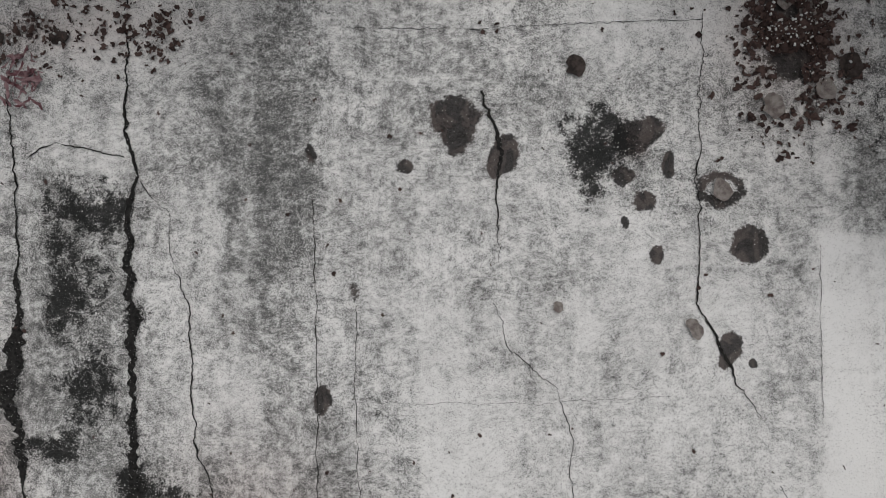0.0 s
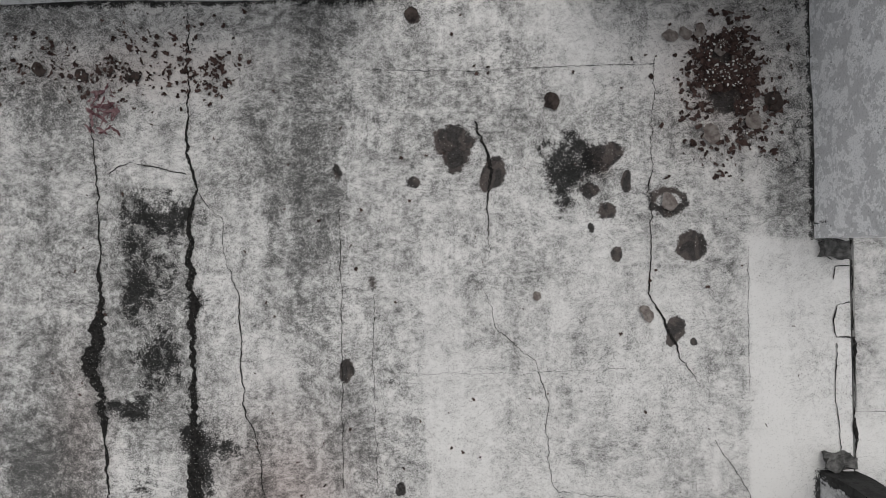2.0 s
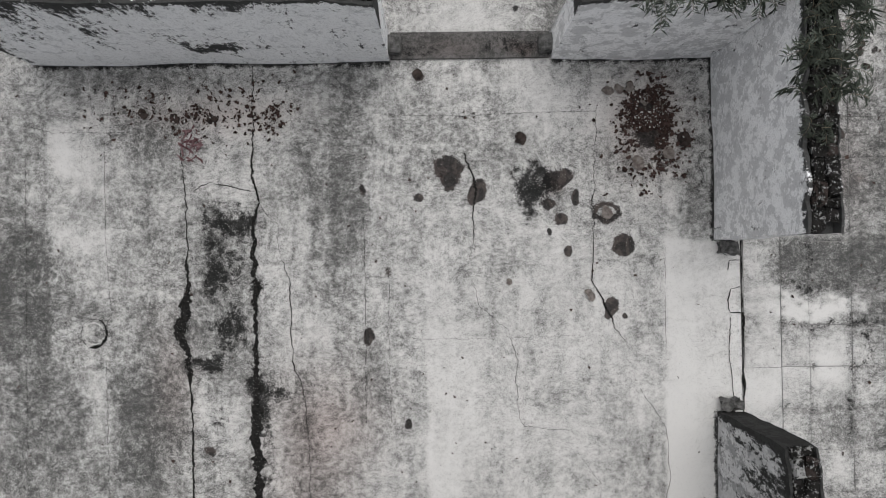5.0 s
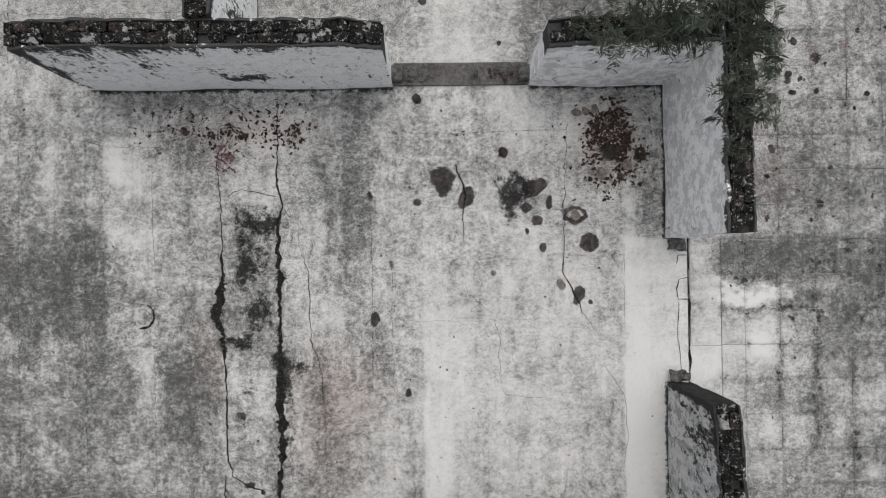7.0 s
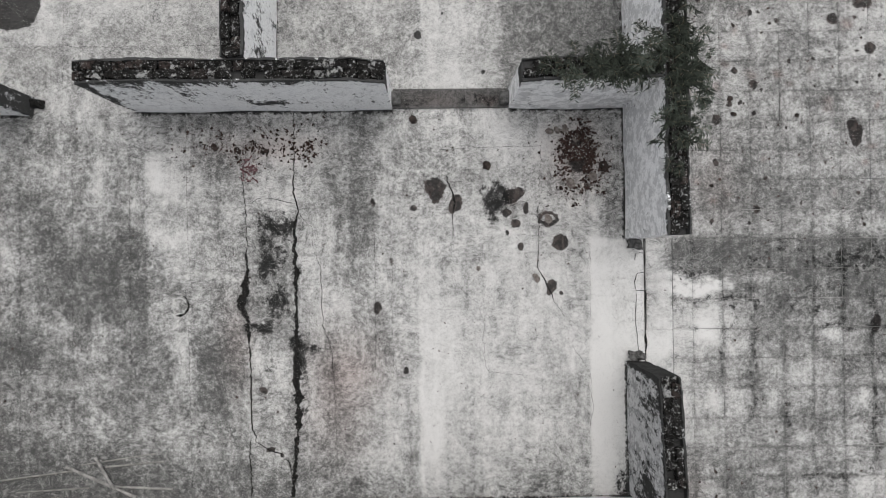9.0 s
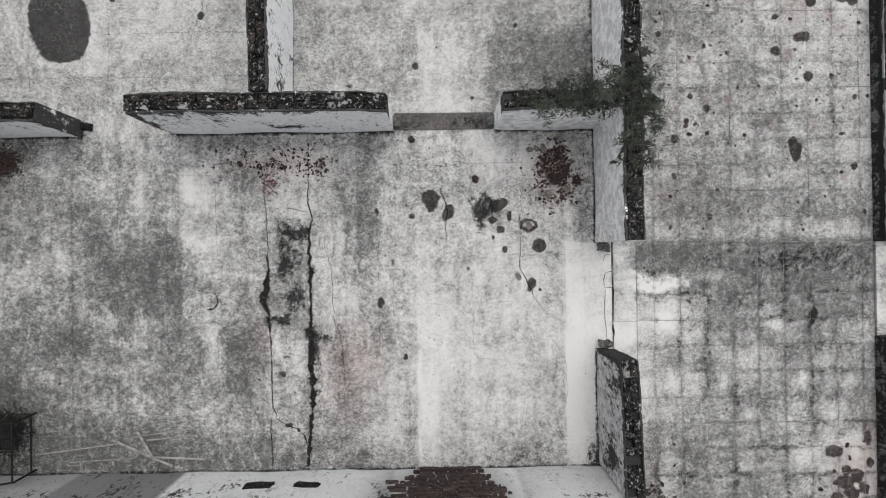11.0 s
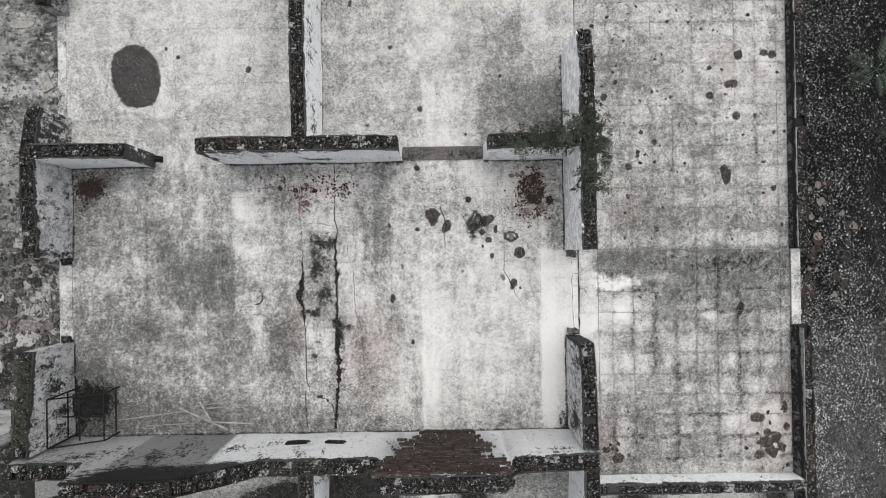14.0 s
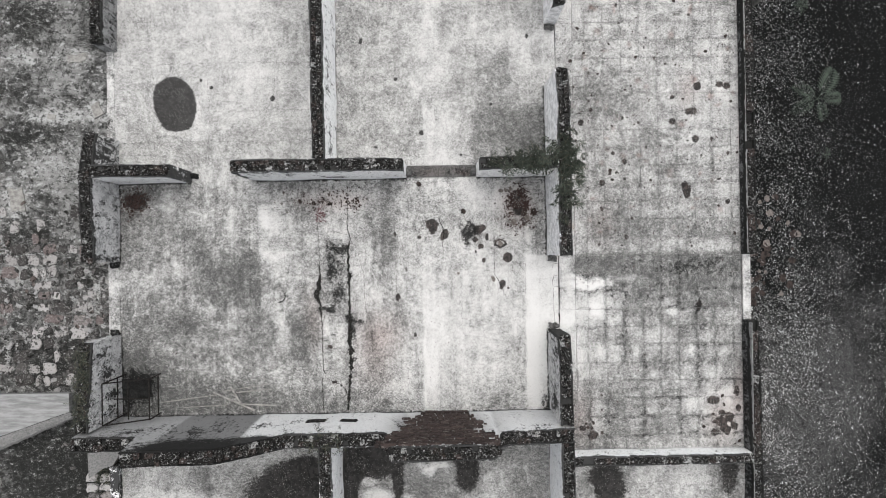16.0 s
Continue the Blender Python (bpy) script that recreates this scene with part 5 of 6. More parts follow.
def floor_tile(x0, x1, y0, y1, z, name, parent, material=MAT_TILE, n=19):
    """One worn tile with a rounded edge that takes its share of the floor's stains."""
    gx, gy = np.meshgrid(np.linspace(x0, x1, n), np.linspace(y0, y1, n))
    gz = np.full_like(gx, z)
    edge = np.zeros_like(gx, bool)
    edge[0], edge[-1], edge[:, 0], edge[:, -1] = True, True, True, True
    gz[edge] -= 0.003
    gx2 = gx + np.where(edge, 0.0025 * (lattice(gx * 60, gy * 60, 2) - 0.5), 0)
    gy2 = gy + np.where(edge, 0.0025 * (lattice(gx * 60, gy * 60, 3) - 0.5), 0)
    co = np.stack([gx2, gy2, gz], -1).reshape(-1, 3)
    i = np.arange(n * n).reshape(n, n)
    quads = np.stack([i[:-1, :-1], i[:-1, 1:], i[1:, 1:], i[1:, :-1]], -1).reshape(-1, 4)
    rim = np.concatenate([i[0, :-1], i[:-1, -1], i[-1, :0:-1], i[:0:-1, 0]])
    j = np.arange(len(rim)) + len(co)
    skirt = np.stack([rim, j, np.roll(j, -1), np.roll(rim, -1)], -1)
    paint = np.stack([np.clip(sample(stain.layer[q], gx, gy), -0.5, 1.5) for q in ("grime_shade", "mould", "rust", "damp")], -1).reshape(-1, 4)
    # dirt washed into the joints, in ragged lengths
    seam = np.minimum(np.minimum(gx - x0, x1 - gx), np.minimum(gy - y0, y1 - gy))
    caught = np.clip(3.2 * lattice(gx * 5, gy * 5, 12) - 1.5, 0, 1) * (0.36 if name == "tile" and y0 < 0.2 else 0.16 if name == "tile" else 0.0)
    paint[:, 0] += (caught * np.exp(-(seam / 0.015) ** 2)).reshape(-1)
    paint[:, 0] = knee(paint[:, 0] + 0.14 * (random.random() - 0.5))
    me = bpy.data.meshes.new(name)
    me.from_pydata(np.concatenate([co, co[rim] - (0, 0, 0.02)]).tolist(), [], np.concatenate([quads, skirt]).tolist())
    me.attributes.new("stains", "FLOAT_COLOR", "POINT").data.foreach_set("color", np.concatenate([paint, paint[rim]]).astype(np.float32).reshape(-1))
    me.materials.append(material)
    ob = new(name, me)
    ob.parent = parent
    return ob


# the pale cement border along the house wall, in cast lengths
y = -2.74
while y < 5.4:
    step = random.uniform(0.8, 1.3)
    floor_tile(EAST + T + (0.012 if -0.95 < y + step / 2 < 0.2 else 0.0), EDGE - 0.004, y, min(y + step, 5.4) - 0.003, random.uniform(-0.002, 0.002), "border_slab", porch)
    y += step

# ---- thresholds and sills ----
for n, (line, wide) in enumerate((
        ([(1.950, 0.12), (1.948, 0.05), (1.951, -0.05), (1.949, -0.2), (1.952, -0.30)], [0.010, 0.006, 0.008, 0.005, 0.012]),
        ([(1.952, -0.33), (1.956, -0.38), (1.952, -0.46), (1.955, -0.55)], [0.018, 0.022, 0.014, 0.004]),
        ([(1.953, -0.56), (1.951, -0.70), (1.957, -0.78), (1.953, -0.86), (1.952, -0.93)], [0.004, 0.008, 0.024, 0.008, 0.006]))):
    part("crack", ribbon(line, wide, 0.0085, 81 + n, 0.006), MAT_EARTH, floor_hall, "dirt-filled joint along the sill")
sill = Sheet(-0.25, 0.755, NORTH + 0.012, NORTH + T + 0.01, 0.012, 33)
sill.ground(0.72, 0.4, 5)
sill.blobs("rust", [(0.6, 1.36, 0.12, 0.06, 0.8), (0.1, 1.36, 0.3, 0.08, 0.4)])
sill.blobs("mould", [(0.55, 1.37, 0.2, 0.06, 0.6), (-0.1, 1.36, 0.15, 0.06, 0.5)])
sill.build("door_sill", MAT_GRIT, "grey gritty brick door sill", "sill", z=0.022)
for x, w in ((-0.235, 0.055), (0.735, 0.055)):
    bm = bmesh.new()
    v = box(bm, x - w, x + w, NORTH + 0.035, NORTH + 0.145, 0.0, 0.11)
    bmesh.ops.bevel(bm, geom=bm.edges[:], offset=0.012, segments=1, affect="EDGES")
    thing("door_jamb_stub", bm, MAT_STUB, "rotten stub of a door jamb", "door jamb", "stubs of the north door", kind="structure")
for x, y, w in ((1.86, 0.075, 0.06), (1.86, -0.90, 0.06), (-4.53, 0.08, 0.06), (-4.53, -0.90, 0.06), (-3.36, 1.37, 0.06), (1.87, 3.46, 0.06)):
    bm = bmesh.new()
    box(bm, x - w, x + w, y - 0.035, y + 0.035, 0.0, 0.06)
    bmesh.ops.subdivide_edges(bm, edges=bm.edges[:], cuts=3, use_grid_fill=True)
    for v in bm.verts:
        v.co += 0.030 * noise.noise_vector(v.co * 17) + 0.02 * noise.noise_vector(v.co * 41)
        v.co.z = max(v.co.z, -0.01)
    thing("door_jamb_stub", bm, MAT_STUB if abs(x) < 3.0 else MAT_BLACK, "blackened rotten stub of a door jamb", "door jamb", "stubs of the side doors", kind="structure")
west_sill = Sheet(WEST - T, WEST - 0.01, -0.95, 0.13, 0.015, 44)
west_sill.ground(0.42, 0.6, 4)
west_sill.build("door_sill", MAT_SCREED, "worn pale cement door sill", "sill", z=0.014)
far_sill = Sheet(WEST - T + 0.01, WEST - 0.055, 1.88, 3.22, 0.015, 46)
far_sill.ground(0.45, 0.7, 4)
far_sill.blobs("mould", [(-4.6, 2.1, 0.08, 0.2, 0.5), (-4.52, 2.9, 0.08, 0.2, 0.5)])
far_sill.z += 0.03 * (cloud(far_sill.x, far_sill.y, 6, 19) - 0.5)
far_sill.build("door_sill", MAT_SCREED, "crumbled grey footing where the wall is gone", "sill", z=0.0)
gap_sill = Sheet(4.645, 4.76, -0.86, 0.10, 0.015, 45)
gap_sill.ground(0.30, 0.6, 5)
gap_sill.build("porch_sill", MAT_SCREED, "pale cement sill in the porch opening", "sill", z=0.03)

# ---- bare brick in the south wall ----
south = bpy.data.objects["wall_south"]
# proud black boxes stand in for two dark vent notches in the wall
for x0, x1, z0, z1, seed in ((-1.70, -1.42, 0.38, 0.56, 3), (-1.21, -0.99, 0.40, 0.56, 8)):
    bm = bmesh.new()
    box(bm, x0, x1, SOUTH - 0.02, SOUTH + 0.008, z0, z1)
    bmesh.ops.subdivide_edges(bm, edges=bm.edges[:], cuts=6, use_grid_fill=True)
    for v in bm.verts:
        v.co += Vector((0.05 * noise.noise((v.co.x * 9, v.co.z * 9, seed)), 0, 0.06 * noise.noise((v.co.x * 7, v.co.z * 7, seed + 4))))
    part("tar_patch", bm, MAT_EARTH, south, "ragged black patch standing for a vent notch in limewash")
k = Nodes("weathered_brown_brick", 0.9)
lot = k.mix(k.luck(), (0.030, 0.024, 0.0225), (0.075, 0.056, 0.051))
rub = k.noise(30, 5, 0.7, (1, 1, 2.5))
lot = k.mix(k.ramp(rub, 0.45, 0.7), lot, (0.03, 0.025, 0.024))
MAT_BROWN = k.done(k.mix(k.ramp(k.noise(22, 7, 0.78, (0.6, 1, 4)), 0.55, 0.63, 0.0, 0.7), lot, (0.23, 0.21, 0.2)), rub, 0.010, 1.0)


def course_brick(seed):
    rng = random.Random(seed)
    bm = bmesh.new()
    bmesh.ops.create_cube(bm, size=1.0)
    bmesh.ops.bevel(bm, geom=bm.edges[:], offset=0.09, segments=1, affect="EDGES")
    for v in bm.verts:
        v.co += Vector([rng.uniform(-0.04, 0.04) for _ in range(3)])
    return mesh_of("brick", bm, MAT_BROWN)


FACED = [course_brick(n) for n in range(6)]
rng = random.Random(9)
row = 0
z = 0.03
while z < 1.84:
    x = -0.62 + (0.105 if row % 2 else 0)
    while x < 1.2:
        w = rng.choice((0.17, 0.13, 0.2, 0.09, 0.06, 0.15))
        left = -0.20 - 0.20 * z + 0.10 * noise.noise((z * 3, 1, 4)) + 0.08 * noise.noise((z * 17, 2, 4)) - (0.12 if z > 1.3 else 0)
        right = (0.55 + 0.32 * min(z, 0.7) + 0.10 * noise.noise((z * 3, 7, 2)) if z < 1.3 else 0.92) + 0.1 * noise.noise((z * 17, 5, 4))
        if x > right - 0.02:
            break
        w = min(w, right - x)
        if left < x and not (min(x - left, right - x - w) < 0.06 and rng.random() < 0.3):
            b = new("brick", rng.choice(FACED))
            b.parent = south
            b.matrix_basis = pose(x + w / 2, SOUTH + rng.uniform(-0.006, 0.008), z + 0.024, 0, rng.uniform(-2, 2), rng.uniform(-1.5, 1.5)) @ Matrix.Diagonal((w * rng.uniform(0.86, 0.97), 0.05, rng.uniform(0.034, 0.047), 1))
        x += w + 0.008
    z += 0.052
    row += 1

# ---- west side: slab, rubble ----
bm = bmesh.new()
outline = [(-9.0, -1.68), (-5.03, -1.71), (-5.03, -1.97), (-9.0, -3.3)]
low = [bm.verts.new((x, y, 0.33)) for x, y in outline]
high = [bm.verts.new((x, y, 0.42)) for x, y in outline]
bm.faces.new(high[::-1])
bm.faces.new(low)
for n in range(4):
    bm.faces.new((low[n], high[n], high[(n + 1) % 4], low[(n + 1) % 4]))
bmesh.ops.recalc_face_normals(bm, faces=bm.faces[:])
bmesh.ops.subdivide_edges(bm, edges=bm.edges[:], cuts=12, use_grid_fill=True)
for v in bm.verts:
    v.co += Vector((0, 0.012 * noise.noise(v.co * 5), 0.012 * noise.noise(v.co * 4)))
slab = tagged(new("concrete_slab"), "fallen pale concrete slab lying over rubble", "slab")
part("slab", bm, MAT_SLAB, slab)
bm = bmesh.new()
a, b = Vector((-5.02, -1.975, 0)), Vector((-9.0, -3.31, 0))
side = Vector((0.32, -0.95, 0)).normalized()
cuts = 70
rows = []
for n in range(cuts + 1):
    u = n / cuts
    p = a.lerp(b, u)
    rag = 0.02 * noise.noise((u * 40, 2, 1)) + 0.014 * noise.noise((u * 110, 5, 1))
    wide = 0.10 + 0.10 * min(1, 3 * u)
    rows.append([bm.verts.new(p + side * (wide * f + rag * f) + Vector((0, 0, z + 0.02 * noise.noise((u * 60, f * 3, 7))))) for f, z in ((0.0, 0.412), (0.4, 0.395), (0.8, 0.36), (1.0, 0.31), (0.2, 0.30))])
for q, r in zip(rows, rows[1:]):
    for n in range(4):
        bm.faces.new((q[n], q[n + 1], r[n + 1], r[n]))
bmesh.ops.recalc_face_normals(bm, faces=bm.faces[:])
part("broken_edge", bm, MAT_MORTAR, slab, "rough grey broken edge of the slab")
bm = bmesh.new()
box(bm, -6.6, -5.6, -2.1, -1.8, -0.1, 0.325)
part("pier", bm, MAT_MORTAR, slab, "rough mortar pier under the slab")


def lump_into(bm, rng, c, sx, sy, sz, turn):
    m = Matrix.Translation(c) @ Euler((rng.uniform(-0.25, 0.25), rng.uniform(-0.25, 0.25), turn)).to_matrix().to_4x4()
    v = []
    for z in (-0.5, 0.5):
        for x, y in ((-0.5, -0.5), (0.5, -0.5), (0.5, 0.5), (-0.5, 0.5)):
            f = 0.8 if z > 0 else 1.0
            v.append(bm.verts.new(m @ Vector((sx * (x * f + rng.uniform(-0.13, 0.13)), sy * (y * f + rng.uniform(-0.13, 0.13)), sz * (z + rng.uniform(-0.15, 0.15))))))
    for f in ((3, 2, 1, 0), (4, 5, 6, 7), (0, 1, 5, 4), (1, 2, 6, 5), (2, 3, 7, 6), (3, 0, 4, 7)):
        bm.faces.new([v[n] for n in f])


rng = random.Random(31)
small, big = bmesh.new(), bmesh.new()
for n in range(900):
    x = WEST - T - abs(rng.gauss(0, 0.9)) - 0.03
    y = rng.gauss(-0.55, 0.65) if rng.random() < 0.8 else rng.uniform(-4, 1.4)
    if y > 0.2 and rng.random() < 0.6:
        continue
    size = rng.choice((0.008, 0.010, 0.014, 0.02, 0.03, 0.045))
    lump_into(small, rng, (x, y, -0.02 + size * 0.15), size * rng.uniform(0.8, 1.8), size * rng.uniform(0.7, 1.1), size * rng.uniform(0.4, 0.7), rng.uniform(0, 6.3))
for n in range(110):
    x = WEST - T - rng.uniform(0.06, 1.9)
    y = rng.gauss(-0.5, 0.6)
    size = rng.uniform(0.04, 0.11)
    lump_into(big, rng, (x, y, 0.0), size * rng.uniform(0.9, 1.3), size * rng.uniform(0.5, 0.9), size * rng.uniform(0.10, 0.22), rng.uniform(0, 6.3))
thing("rubble", small, MAT_RUBBLE, "scattered fine brick and mortar rubble", "rubble", kind="stuff")
thing("rubble", big, MAT_CHUNK, "broken lumps of plaster, brick and mossy concrete", "rubble", kind="stuff")


k = Nodes("old_paving_block", 0.95)
lot, chip, wash = k.luck(), k.noise(26, 7, 0.75), k.noise(7, 5, 0.65)
tone = k.mix(k.ramp(lot, 0.15, 0.9), (0.055, 0.051, 0.049), (0.37, 0.355, 0.345))
tone = k.mix(k.ramp(k.math("ABSOLUTE", k.math("SUBTRACT", lot, 0.5)), 0.16, 0.08), tone, (0.145, 0.120, 0.115))
tone = k.mix(k.ramp(k.math("ADD", chip, k.math("MULTIPLY", wash, 0.6)), 0.82, 0.92, 0.0, 0.85), tone, (0.020, 0.020, 0.018))
tone = k.mix(k.ramp(k.noise(48, 4, 0.7), 0.60, 0.66, 0.0, 0.8), tone, (0.42, 0.415, 0.405))
MAT_BLOCK = k.done(k.mix(k.ramp(chip, 0.44, 0.36, 0.0, 0.7), tone, (0.36, 0.355, 0.345)), k.math("ADD", chip, wash), 0.015, 1.0)


def paving_block(seed):
    """A flat worn block of unit size with a chipped outline."""
    rng = random.Random(seed)
    bm = bmesh.new()
    n = 11
    rims = []
    for z, f in ((-0.5, 1.0), (0.36, 1.0), (0.5, 0.90)):
        ring = []
        for m in range(n):
            a = 2 * math.pi * m / n
            c, q = math.cos(a), math.sin(a)
            r = 0.5 / max(abs(c), abs(q)) * (0.70 + 0.40 * hash01(m, seed, 4)) * f
            ring.append(bm.verts.new((max(-0.5, min(0.5, r * c)), max(-0.5, min(0.5, r * q)), z + (rng.uniform(-0.12, 0.08) if z > 0 else 0))))
        rims.append(ring)
    for a, b in zip(rims, rims[1:]):
        for m in range(n):
            bm.faces.new((a[m], a[(m + 1) % n], b[(m + 1) % n], b[m]))
    bm.faces.new(rims[-1])
    return mesh_of("block", bm, MAT_BLOCK)


PAVING = [paving_block(n) for n in range(9)]
rng = random.Random(53)
y = 0.95
while y > -1.62:
    deep = rng.uniform(0.13, 0.21)
    x = -6.9 + rng.uniform(0, 0.15)
    while x < -4.74:
        w = rng.choice((0.10, 0.14, 0.18, 0.22, 0.30))
        gone = 0.14 + (0.12 if y < -0.95 else 0.0) + (0.40 if y > 0.45 else 0.0) + (0.2 if x > -4.98 else 0.0)
        if rng.random() > gone:
            b = new("block", rng.choice(PAVING))
            b.parent = pavement
            b.matrix_basis = pose(x + w / 2, y - deep / 2 + rng.uniform(-0.02, 0.02), -0.034 + rng.uniform(-0.014, 0.014), rng.uniform(-3, 3), rng.uniform(-3, 3), rng.uniform(-12, 12)) @ Matrix.Diagonal((w * 0.97, deep * rng.uniform(0.85, 1.1), 0.045, 1))
        x += w + rng.uniform(0.0, 0.03)
    y -= deep + 0.012


def fragment(x, y, wide, long, high, z, turn, label):
    """A broken flat piece of old concrete or plaster with chipped edges."""
    bm = bmesh.new()
    box(bm, -wide / 2, wide / 2, -long / 2, long / 2, 0, high)
    bmesh.ops.subdivide_edges(bm, edges=[e for e in bm.edges if abs(e.verts[0].co.z - e.verts[1].co.z) < 0.001], cuts=4, use_grid_fill=True)
    for v in bm.verts:
        f = 1 + 0.35 * noise.noise((v.co.x * 9 + x, v.co.y * 9 + y, 3))
        v.co = Vector((v.co.x * f, v.co.y * f, v.co.z + (0.012 * noise.noise(v.co * 11) if v.co.z > 0 else 0)))
    bmesh.ops.recalc_face_normals(bm, faces=bm.faces[:])
    ob = thing("concrete_fragment", bm, MAT_TWIG, label, "concrete", "loose concrete fragments")
    ob.matrix_basis = pose(x, y, z, 0, 0, turn)


bm = bmesh.new()
shelf = [(-4.98, -2.345), (-4.47, -2.345), (-4.47, -2.62), (-4.60, -2.84), (-4.74, -2.88), (-4.95, -3.02)]
lower = [bm.verts.new((x, y, -0.08)) for x, y in shelf]
upper = [bm.verts.new((x + 0.008, y, 0.045 + 0.01 * n % 0.02)) for n, (x, y) in enumerate(shelf)]
bm.faces.new(upper)
for n in range(len(shelf)):
    bm.faces.new((lower[n], lower[(n + 1) % len(shelf)], upper[(n + 1) % len(shelf)], upper[n]))
bmesh.ops.recalc_face_normals(bm, faces=bm.faces[:])
thing("concrete_fragment", bm, MAT_MORTAR, "broken grey concrete apron at the wall corner", "concrete", "loose concrete fragments")
rng = random.Random(67)
for y in (-3.02, -3.16, -3.31, -3.45):
    for x in (-4.91, -4.72):
        b = new("block", rng.choice(PAVING))
        b.parent = pavement
        b.matrix_basis = pose(x + rng.uniform(-0.02, 0.02), y + rng.uniform(-0.02, 0.02), -0.02, 0, rng.uniform(-4, 4), rng.uniform(-10, 10)) @ Matrix.Diagonal((0.19, 0.13, 0.06, 1))
fragment(-5.96, 1.05, 0.2, 0.34, 0.05, -0.045, 8, "flat pale fragment of concrete on the mossy yard")
fragment(-4.78, 2.36, 0.14, 0.18, 0.04, -0.045, 25, "small pale fragment of plaster on the mossy yard")
fragment(-5.05, 3.12, 0.26, 0.12, 0.04, -0.045, 5, "small pale fragment of plaster on the mossy yard")
fragment(-5.45, 2.27, 0.12, 0.08, 0.03, -0.045, -15, "small pale fragment of plaster on the mossy yard")
fragment(4.895, 4.35, 0.15, 0.95, 0.26, -0.2, 0, "pale broken concrete footing beside the parapet")

# ---- gravel on the east ground ----
rng = random.Random(32)
chips, stones = bmesh.new(), bmesh.new()


def chip_into(bm, x, y, size):
    r = [bm.verts.new((x + size * math.cos(a + rng.uniform(-0.5, 0.5)) * rng.uniform(0.4, 1), y + size * math.sin(a) * rng.uniform(0.5, 1), -0.2)) for a in (0, 1.57, 3.14, 4.71)]
    tip = bm.verts.new((x + size * rng.uniform(-0.3, 0.3), y, -0.2 + size * rng.uniform(0.4, 0.9)))
    for n in range(4):
        bm.faces.new((r[n], r[(n + 1) % 4], tip))


for _ in range(64000):
    x = 4.80 + abs(rng.gauss(0, rng.choice((0.4, 0.9, 1.6))))
    y = rng.uniform(-4.2, 4.8) if rng.random() < 0.55 else rng.gauss(-1.9, 1.3)
    if noise.noise((x * 1.5, y * 1.5, 4)) + 0.7 * noise.noise((x * 6, y * 6, 9)) < rng.uniform(-0.6, 0.3):
        continue
    chip_into(chips, x, y, rng.choice((0.004, 0.004, 0.005, 0.006, 0.008, 0.010, 0.015)))
for _ in range(2600):
    x = 4.80 + abs(rng.gauss(0, 0.7))
    chip_into(stones, x, rng.uniform(-4.2, 4.8), rng.uniform(0.009, 0.026))
thing("gravel", chips, MAT_PEBBLE, "loose pale and dark gravel chips", "gravel", kind="stuff")
thing("gravel", stones, MAT_STONE, "larger dark grey stones among the gravel", "gravel", kind="stuff")

# ---- leaf litter ----
def litter(label, count, place, size=(0.02, 0.055), seed=1, pile=0.02):
    rng = random.Random(seed)
    bm = bmesh.new()
    for _ in range(count):
        x, y, h = place(rng)
        leaf_into(bm, (x, y, 0.008 + rng.random() * pile * h), rng.uniform(*size), rng.uniform(0, 6.3), rng.uniform(0.05, 0.6), rng.uniform(0.35, 0.85), rng.choice((0, 0.6, 1.2)), rng.uniform(-0.4, 0.4), 0.6)
    return thing("leaf_litter", bm, MAT_LITTER, label, "leaf litter", kind="stuff")


def corner_pile(rng):
    while True:
        x, y = (rng.gauss(1.37, 0.065), rng.gauss(0.93, 0.10)) if rng.random() < 0.7 else (rng.gauss(1.40, 0.12), rng.gauss(0.76, 0.16))
        if x < 1.74 and 0.4 < y < 1.22 and noise.noise((x * 7, y * 7, 3)) > -0.18:
            return x, y, max(0, 1 - math.hypot(x - 1.38, y - 0.87) * 4)


def wall_row(rng):
    while True:
        x = rng.choice((rng.gauss(-1.5, 0.16), rng.uniform(-2.2, -0.85), rng.gauss(-1.05, 0.08)))
        y = rng.gauss(0.98, 0.095)
        if y < 1.25 and noise.noise((x * 6, y * 6, 8)) > -0.22:
            return x, y, 0.2


def west_pile(rng):
    return min(max(rng.gauss(-4.22, 0.12), -4.42), -3.7), min(rng.gauss(1.0, 0.1), 1.2), 0.3


def loose(rng):
    return rng.uniform(-4.3, 1.7), rng.uniform(-2.0, 1.2), 0


litter("damp heap of dark brown dead leaves and grit", 1300, corner_pile, (0.008, 0.038), 3, 0.035)
litter("dark brown dead leaves strewn along the wall", 480, wall_row, (0.006, 0.030), 4, 0.012)
litter("dark dead leaves heaped in the corner", 260, west_pile, (0.012, 0.04), 5, 0.02)
def on_porch(rng):
    return rng.uniform(2.0, 4.62), rng.choice((rng.uniform(0.1, 4.6), rng.uniform(-2.7, 4.6))), 0


litter("tiny dark leaf scraps strewn over the floor", 320, loose, (0.006, 0.022), 6, 0.0)
litter("dark leaf crumbs strewn over the porch tiles", 420, on_porch, (0.008, 0.028), 7, 0.0)
bm = bmesh.new()
rng = random.Random(77)
for _ in range(420):
    x, y, h = corner_pile(rng) if rng.random() < 0.5 else wall_row(rng)
    size = rng.choice((0.002, 0.002, 0.003, 0.004, 0.007))
    lump_into(bm, rng, (x, y, 0.03 * h + 0.014), size * 1.6, size, size, rng.uniform(0, 6.3))
thing("grit", bm, MAT_SILL, "pale grit among the dead leaves", "grit", kind="stuff")


